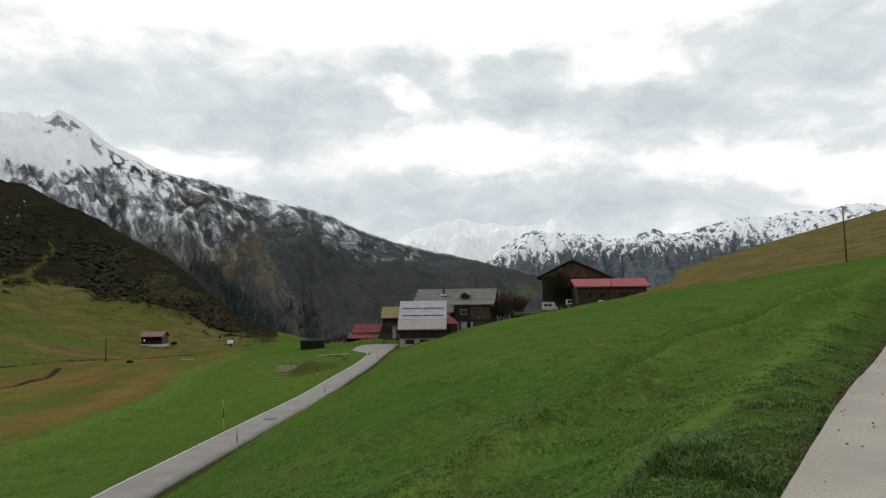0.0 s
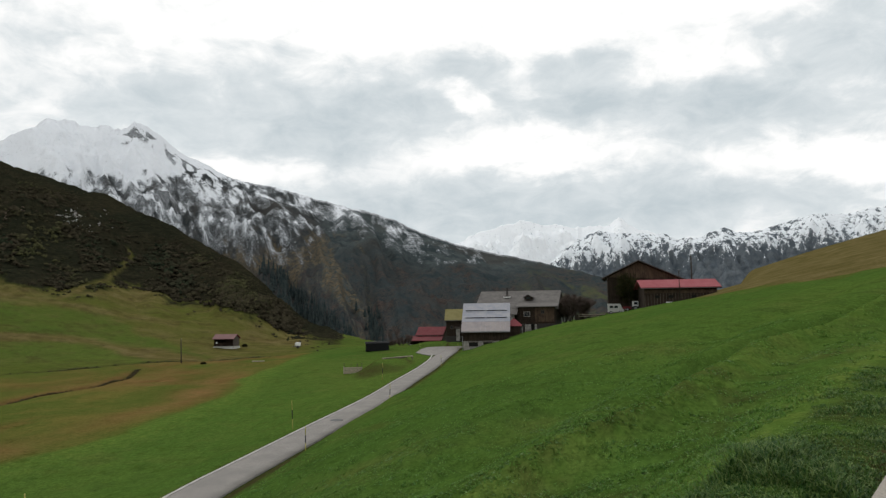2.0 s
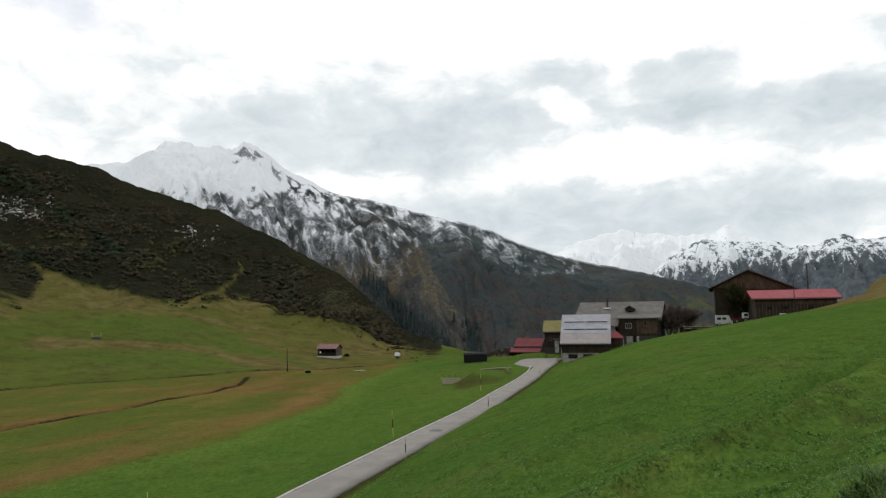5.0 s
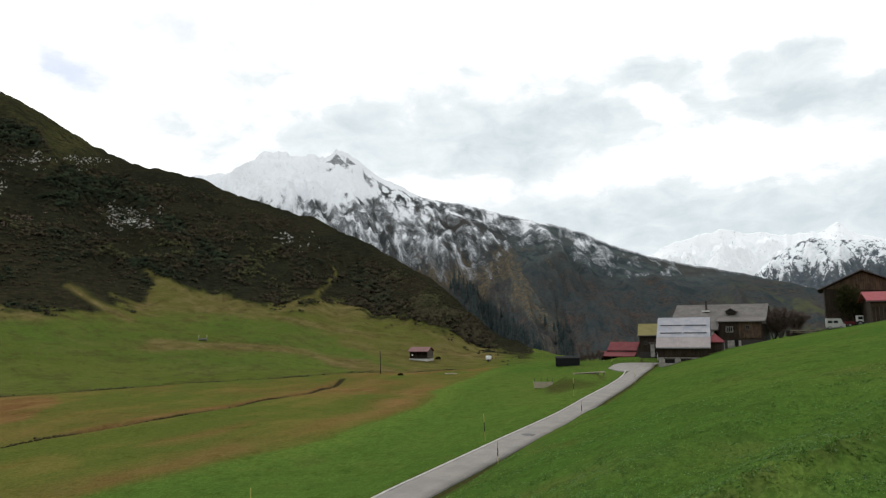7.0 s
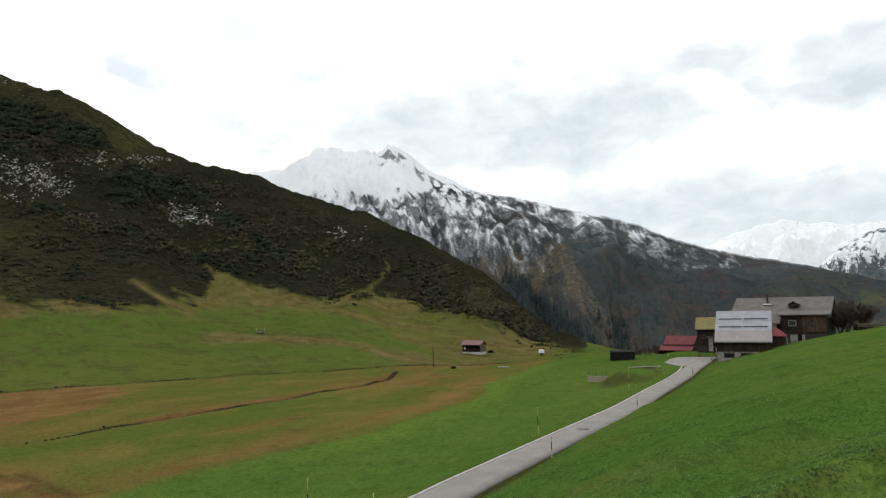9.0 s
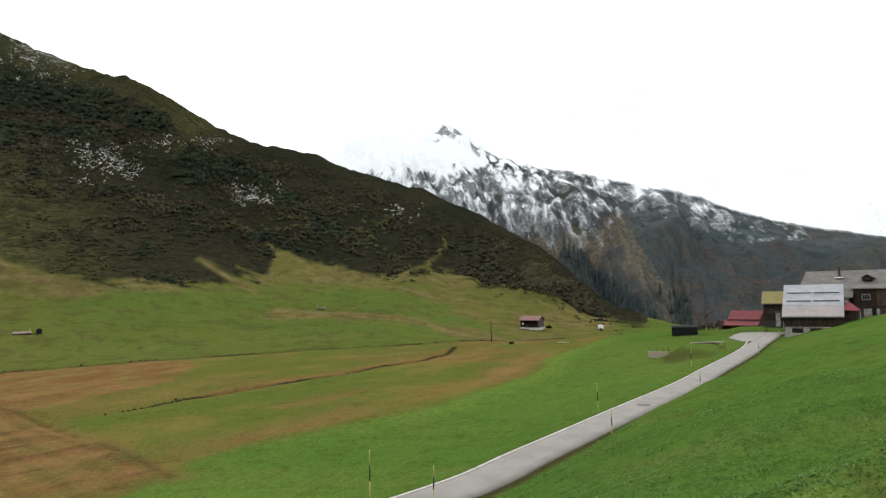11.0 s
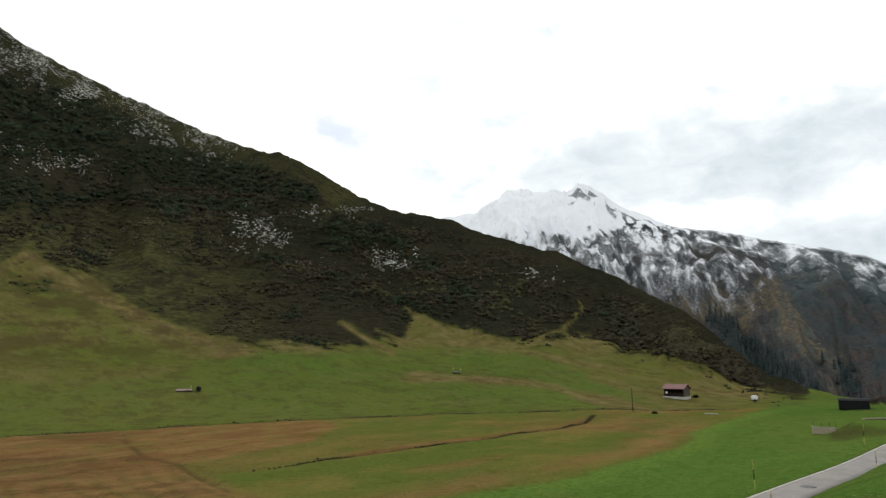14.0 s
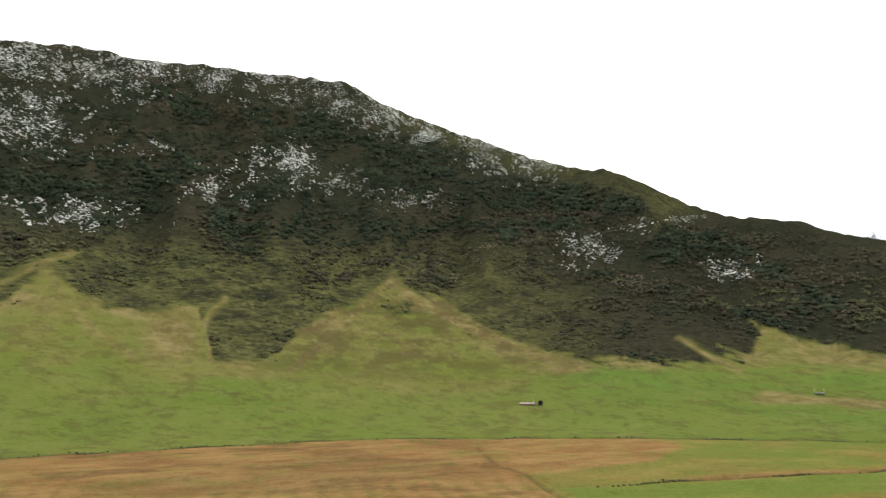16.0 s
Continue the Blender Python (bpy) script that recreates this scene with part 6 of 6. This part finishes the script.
def build_heath_shrubs():
    rng = np.random.default_rng(5)
    n = 64000
    x, y, z, r, az, rise = hill_places(rng, n, 8000)
    edge_here, cover_here = heath_cover(x, y, z)
    crest, crest_el = curve(HILL_CREST_AT, az), curve(HILL_CREST_EL, az)
    thick = fbm(az / 2.6, rise / 1.1, 4, 41) + 0.9 * grove_cover(az, rise)
    low = low_heath(az, rise)
    keep = (rng.random(n) < cover_here * np.clip(0.62 + 0.75 * thick, 0.06, 1) * (1 - 0.50 * low)) & (r < crest * 1.0)
    keep |= (cover_here < 0.3) & (rng.random(n) < 0.02) & (rise > edge_here - 0.9) & (r < crest) & (rise < 12)
    keep &= rng.random(n) > 0.6 * snow_cover(az, rise)
    bald = step(-2.2, -0.9, rise - crest_el + 0.5 * fbm(az / 2, rise, 2, 49)) * step(42, 50, az)
    keep &= rng.random(n) > 0.93 * bald
    keep &= (rise < crest_el - 0.45) | (az < 38)
    x, y, z, r, az, rise, thick, low, cover_here = (q[keep] for q in (x, y, z, r, az, rise, thick, low, cover_here))
    k = len(x)
    wide = rng.uniform(0.55, 1.35, k) * (0.55 + r / 480) * np.clip(1.0 + 0.5 * thick + 0.35 * grove_cover(az, rise), 0.5, 1.9) * (1 - 0.35 * low) * np.where(cover_here < 0.5, 0.55, 1.0)
    wide *= step(0.0, -1.6, rise - crest_el[keep]) * 0.8 + 0.2
    per = 5
    c = np.repeat(np.stack([x, y, z], -1), per, 0)
    w = np.repeat(wide, per)
    off = rng.normal(0, 0.5, (k * per, 3)) * w[:, None]
    off[:, 2] = np.abs(off[:, 2]) * 0.6
    size = w * rng.uniform(0.35, 0.62, k * per)
    v, f = blobs(c + off, size, 0.8, rng, 0.4, True)
    out = (v - np.repeat(c, 6, 0)) / np.repeat(w, 6)[:, None]
    normals = 0.6 * out + np.array([0.0, 0.0, 0.7])
    normals /= np.linalg.norm(normals, axis=1)[:, None]
    tone = 0.50 + 0.16 * step(50, 42, az) - 0.04 * step(40, 30, az) + (0.42 - 0.20 * step(42, 32, az)) * fbm(az / 3.5, rise / 1.8, 3, 45) + 0.30 * step(52, 62, az) * step(12, 8, rise) - 0.26 * step(54, 64, az) * step(9, 12, rise) + 0.25 * low - 0.42 * step(0.3, 1.0, thick) * step(30, 42, az) + rng.normal(0, 0.08, k)
    return joined("heath_shrubs", v, f, SHRUB, "dense low dark shrubs over the heath hillside", "shrubs", smooth=True, normals=normals,
                  attrs=dict(tone=np.repeat(np.clip(tone, 0, 1), per * 6), bush=np.repeat(rng.random(k), per * 6)))


def build_late_snow():
    rng = np.random.default_rng(15)
    n = 300000
    x, y, z, r, az, rise = hill_places(rng, n)
    _, cover_here = heath_cover(x, y, z)
    lying = snow_cover(az, rise)
    clump = fbm(az / 0.7, rise / 0.6, 4, 46, 0.7) - 0.8 * grove_cover(az, rise)
    keep = (rng.random(n) < step(0.28, 0.62, lying * (0.50 + 1.5 * clump)) * 0.9) & (cover_here > 0.5) & (r < 0.995 * curve(HILL_CREST_AT, az))
    x, y, z, r = x[keep], y[keep], z[keep], r[keep]
    size = rng.uniform(0.10, 0.52, len(x)) * (0.35 + r / 700) * (1 + 0.35 * step(74, 82, az[keep]))
    v, f = blobs(np.stack([x, y, z + 0.45 + 0.3 * size], -1), size, 0.45, rng, 0.6, True)
    return joined("late_snow", v, f, SNOW, "small white patches of late snow between the shrubs", "snow", smooth=True)


def build_scree():
    """Weathered stones and dead grass sods where the heath is worn through."""
    rng = np.random.default_rng(25)
    x, y, z, r, az, rise = hill_places(rng, 120000)
    _, cover_here = heath_cover(x, y, z)
    lying = np.zeros(len(az))
    for a, e, wa, we, k in STONY_SPOTS:
        lying = np.maximum(lying, k * np.exp(-((az - a) / (1.5 * wa)) ** 2 - ((rise - e) / (1.5 * we)) ** 2))
    keep = (rng.random(len(x)) < step(0.25, 0.75, lying * (0.6 + 1.3 * fbm(az / 0.8, rise / 0.5, 3, 48)))) & (cover_here > 0.5)
    x, y, z, r = x[keep], y[keep], z[keep], r[keep]
    size = rng.uniform(0.12, 0.6, len(x)) * (0.4 + r / 700)
    v, f = blobs(np.stack([x, y, z + 0.4 + 0.3 * size], -1), size, 0.5, rng, 0.5, True)
    return joined("hillside_scree", v, f, SCREE, "pinkish tan stones and dead sods in the heath", "stones", smooth=True)


def build_far_wood():
    rng = np.random.default_rng(8)
    n = 15000
    A = rng.uniform(-8, 25, n)
    S = rng.uniform(0.02, 0.62, n) ** 1.3
    R, z, _, lean, _, _ = mountain_shape(A, S)
    el = np.degrees(np.arctan2(z, R))
    line = el - 2.0 - 0.84 * (A - 18)
    grove = 1.1 * step(0.5, -0.5, line) * step(21, 18, A) * step(11.8, 13.0, A) + 0.8 * np.exp(-((A - 10.8) / 0.7) ** 2) * step(-0.3, -1.0, el) + 0.6 * np.exp(-((A - 12.35) / 0.22) ** 2 - ((el + 0.6) / 0.35) ** 2) + 0.25 * fbm(lean / 1.2, S * 9, 3, 95) * step(1.0, -2.0, el)
    keep = (rng.random(n) < np.clip(grove - 0.15, 0, 0.62)) & (el > -5.5)
    A, R, z = A[keep], R[keep], z[keep]
    k, tall = keep.sum(), rng.uniform(13, 27, keep.sum()) * R / 1500
    x, y = -R * np.sin(np.radians(A)), R * np.cos(np.radians(A))
    verts, faces = [], []
    for i in range(k):
        for tier in range(4):
            lo, hi = tall[i] * (0.06 + 0.22 * tier), tall[i] * min(1.0, 0.42 + 0.22 * tier)
            rad = tall[i] * 0.17 * (1 - 0.22 * tier)
            base = len(verts)
            turn = rng.uniform(0, 6.3)
            for c in range(6):
                q = rad * rng.uniform(0.75, 1.2)
                verts.append((x[i] + q * math.cos(turn + c * math.pi / 3), y[i] + q * math.sin(turn + c * math.pi / 3), z[i] + lo))
            verts.append((x[i], y[i], z[i] + hi))
            faces += [(base + c, base + (c + 1) % 6, base + 6) for c in range(6)]
    return joined("spruce_wood", verts, faces, NEEDLE, "dark far spruce wood on the lower mountain flank", "woods")


def limbs(bm, start, way, length, radius, depth, rng, tips):
    """A tapering limb that forks."""
    pts, rad = [Vector(start)], [radius]
    d = Vector(way).normalized()
    for k in range(3):
        d = (d + Vector((rng.uniform(-1, 1), rng.uniform(-1, 1), rng.uniform(-0.3, 0.8))) * 0.22).normalized()
        pts.append(pts[-1] + d * length / 3)
        rad.append(radius * (1 - 0.22 * (k + 1)))
    tube([p[:] for p in pts], rad, 5, bm)
    if depth < 2:
        tips.append((pts[-1], d, length))
    if depth == 0:
        return
    for _ in range(3):
        side = Vector((rng.uniform(-1, 1), rng.uniform(-1, 1), rng.uniform(0.1, 0.9))).normalized()
        limbs(bm, pts[rng.integers(2, 4)], (d + side * 0.9).normalized(), length * rng.uniform(0.6, 0.8), rad[-1] * 0.7, depth - 1, rng, tips)


def bare_tree(name, label, x, y, tall, seed, twig_mat, stems=3, twigs=70, leafy=False, spread=0.35):
    rng = np.random.default_rng(seed)
    tree = thing(name, pose(x, y, lay(x, y) - 0.1), label, "tree" if "tree" in name else "shrub")
    bm, tips = bmesh.new(), []
    for k in range(stems):
        a = 2 * math.pi * k / stems + rng.uniform(0, 1)
        limbs(bm, (0.15 * math.cos(a), 0.15 * math.sin(a), -0.2), (spread * math.cos(a), spread * math.sin(a), 1), tall * 0.40, tall * 0.018, 2, rng, tips)
    part("trunk", bm, BARK, tree)
    verts, faces = [], []
    for p, d, length in tips:
        for _ in range(twigs):
            s = Vector((rng.normal(), rng.normal(), rng.normal() + 0.35)).normalized()
            a = p - d * length * rng.uniform(0, 0.9)
            b = a + s * length * rng.uniform(0.35, 1.0)
            w = s.orthogonal().normalized() * (0.16 if leafy else 0.024) * rng.uniform(0.6, 1.4)
            n = len(verts)
            if leafy:
                c = b
                verts += [(c - w)[:], (c + w)[:], (c + s * 0.38)[:]]
            else:
                verts += [(a - w)[:], (a + w)[:], b[:]]
            faces.append((n, n + 1, n + 2))
    joined("crown", verts, faces, twig_mat, "", "", "", tree)
    return tree


def build_turf():
    """Short meadow blades near the lane, and long grass on its verge."""
    rng = np.random.default_rng(12)
    lane_pts = LANE

    def blades(n, per, r0, r1, az0, az1, tall, wide, spread, choose, power, rank=None):
        """Tufts of bent blades; those farther off are wider and fewer."""
        az = np.radians(rng.uniform(az0, az1, n))
        r = r0 * (r1 / r0) ** (rng.random(n) ** power)
        x, y = -r * np.sin(az), r * np.cos(az)
        d, _, _ = along(lane_pts, x, y)
        ok = choose(x, y, d, r)
        x, y, r = np.repeat(x[ok], per), np.repeat(y[ok], per), np.repeat(r[ok], per)
        k = len(x)
        lush_here = np.repeat(rng.uniform(0.6, 1.3, k // per), per)
        x, y = x + rng.normal(0, spread, k) * (0.6 + 0.04 * r), y + rng.normal(0, spread, k) * (0.6 + 0.04 * r)
        z = height(x, y)
        h = tall * lush_here * rng.uniform(0.5, 1.2, k) * np.clip(1 + 0.8 * fbm(x / 0.7, y / 0.7, 2, 33), 0.35, 2.0)
        if rank is not None:
            h = h * rank(x, y)
        a = rng.uniform(0, 2 * math.pi, k)
        bend = rng.uniform(0.5, 1.9, k) * h
        side = np.stack([np.cos(a), np.sin(a), np.zeros(k)], -1) * (wide * (0.7 + 0.07 * r) * rng.uniform(0.7, 1.3, k))[:, None]
        lean = np.stack([-np.sin(a), np.cos(a), np.zeros(k)], -1) * bend[:, None]
        root = np.stack([x, y, z - 0.01], -1)
        up = np.zeros((k, 3))
        up[:, 2] = h
        v = np.stack([root - side, root + side, root + up * 0.7 + lean * 0.4 - side * 0.7, root + up * 0.7 + lean * 0.4 + side * 0.7, root + up * 0.9 + lean], 1).reshape(-1, 3)
        b = np.arange(k)[:, None] * 5
        f = np.concatenate([b + [0, 1, 3], b + [0, 3, 2], b + [2, 3, 4]], 0)
        up_mix = np.repeat(0.75 * lean / np.maximum(h, 1e-4)[:, None] + np.array([0.0, 0.0, 1.0]), 5, 0)
        return v, f, up_mix / np.linalg.norm(up_mix, axis=1)[:, None]

    v, f, up = blades(26000, 5, 2.6, 36, -40, 32, 0.032, 0.0085, 0.050, lambda x, y, d, r: d > 2.9 + 0.5 * fbm(x / 0.6, y / 0.6, 2, 36), 0.7)
    joined("meadow_grass", v, f, BLADE, "short green meadow grass on the slope below the lane", "grass", smooth=True, normals=up)

    v, f, up = blades(4500, 4, 2.0, 12, 32, 320, 0.036, 0.0090, 0.05, lambda x, y, d, r: d > 1.6, 0.8)
    joined("meadow_grass", v, f, BLADE, "short green meadow grass beside the lane", "grass", smooth=True, normals=up)

    def rank(x, y):
        """Long dark tufts stand in a few places only."""
        tufts = step(0.15, 0.6, fbm(x / 1.1, y / 1.1, 2, 39))
        by_lane = np.exp(-((x - 2.6) / 0.8) ** 2 - ((y - 7.3) / 0.9) ** 2)
        return 0.5 + 0.35 * tufts + 3.6 * np.clip(by_lane, 0, 1)

    v, f, up = blades(58000, 9, 2.4, 44, -40, 20, 0.062, 0.0058, 0.045, lambda x, y, d, r: (d > 1.40 + 0.06 * fbm(x / 0.3, y / 0.3, 2, 37)) & (d < 2.9 + 0.6 * fbm(x / 0.7, y / 0.7, 2, 38)), 0.8, rank)
    joined("verge_grass", v, f, LONG_BLADE, "long dark tufted grass on the verge of the lane", "grass", smooth=True, normals=up)

    v, f, up = blades(9000, 4, 4.5, 24, -40, 28, 0.016, 0.0150, 0.05, lambda x, y, d, r: d > 3.6 + 0.4 * fbm(x / 0.8, y / 0.8, 2, 40), 0.75)
    joined("clover", v, f, CLOVER, "small pale clover leaves in the short meadow grass", "clover", smooth=True, normals=up)

    v, f, up = blades(6500, 8, 2.4, 30, -40, 20, 0.042, 0.0055, 0.026, lambda x, y, d, r: (d > 1.38) & (d < 1.52 + 0.10 * fbm(x / 0.5, y / 0.5, 2, 44)), 0.8)
    joined("dry_edge_grass", v, f, DRY_BLADE, "short brown withered grass creeping over the lane edge", "grass", smooth=True, normals=up)


build_heath_shrubs()
build_late_snow()
build_scree()
build_far_wood()


def bank_tussocks(name, line, spread, size, material, label, spans):
    """Tussocks and sods along a ditch."""
    rng = np.random.default_rng(len(name))
    centres = []
    for (ax, ay, _), (bx, by, _) in zip(line[:-1], line[1:]):
        for k in range(int(math.hypot(bx - ax, by - ay) / 0.09)):
            t = rng.random()
            x, y = ax + (bx - ax) * t + rng.normal() * spread, ay + (by - ay) * t + rng.normal() * spread
            if spans[0] < y < spans[1] and fbm(np.array([x / 5]), np.array([y / 5]), 2, 55)[0] > -0.45:
                centres.append((x, y))
    c = np.array(centres)
    z = height(c[:, 0], c[:, 1])
    v, f = blobs(np.stack([c[:, 0], c[:, 1], z + 0.06], -1), size * rng.uniform(0.5, 1.3, len(c)), 0.8, rng, 0.45, True)
    return joined(name, v, f, material, label, "tussocks")


BANK_GRASS = leaf_material("bank_grass", [(0.040, 0.044, 0.016), (0.066, 0.058, 0.024), (0.052, 0.062, 0.020)])
SOD = leaf_material("dark_sod", [(0.030, 0.022, 0.011), (0.050, 0.036, 0.017), (0.038, 0.040, 0.014)])
bank_tussocks("ditch_tussocks", DITCH, 0.45, 0.22, BANK_GRASS, "dark tussocks along the field ditch", (-60, 170))
bank_tussocks("brook_sods", BROOK, 0.2, 0.17, SOD, "dark sods on the bank of the small brook", (46, 127))
bare_tree("bare_tree", "bare reddish-brown tree beside the farmhouse", 14.6, 162, 7.0, 3, TWIG, 6, 190)
bare_tree("bare_tree", "bare reddish-brown tree at the meadow edge", 17.4, 160.5, 6.2, 4, TWIG, 6, 190)
bare_tree("bare_tree", "bare reddish-brown tree at the farmhouse gable", 13.6, 166.5, 6.6, 5, TWIG, 5, 190)
bare_tree("leafy_tree", "dark olive-leaved tree in front of the wooden barn", 27.6, 158.6, 8.6, 6, DARK_LEAF, 3, 90, True, 0.18)
bare_tree("bare_tree", "thin bare grey tree below the red-roofed shed", -26.9, 165.8, 6.0, 21, TWIG, 2, 22)
bare_tree("bare_shrub", "low dark bare shrub beside the red-roofed shed", -23.0, 163, 3.2, 9, TWIG, 3, 40)
bare_tree("low_shrub", "low dark green shrub beside the hay hut", -69.6, 181.5, 0.8, 31, DARK_LEAF, 4, 40, True, 0.8)
bare_tree("low_shrub", "low dark shrub at the marsh ditch", -61.6, 137.9, 0.5, 32, DARK_LEAF, 4, 40, True, 0.9)
bare_tree("bare_shrub", "low dark bare shrub behind the covered container", -26.6, 160.5, 2.2, 33, TWIG, 4, 60, False, 0.6)
bare_tree("bare_shrub", "low dark bare shrub behind the covered container", -24.6, 162.0, 2.6, 34, TWIG, 4, 60, False, 0.6)
build_turf()


def build_pebbles():
    rng = np.random.default_rng(3)
    n = 150
    s = rng.uniform(1.5, 22, n)
    off = rng.choice([-1, 1], n) * (0.5 + 0.92 * rng.random(n) ** 0.4)
    x, y = 2.6 + 1.19 + 0.567 * (s - 1) + off * 0.824, 5.58 - 0.82 + 0.824 * (s - 1) - off * 0.567
    _, z, _ = along(LANE, x, y)
    v, f = blobs(np.stack([x, y, z + 0.05], -1), 0.017 * rng.uniform(0.45, 1.0, n) ** 2.2, 0.7, rng)
    return joined("pebbles", v, f, STONE, "small loose stones and crumbs on the lane", "pebbles")


build_pebbles()
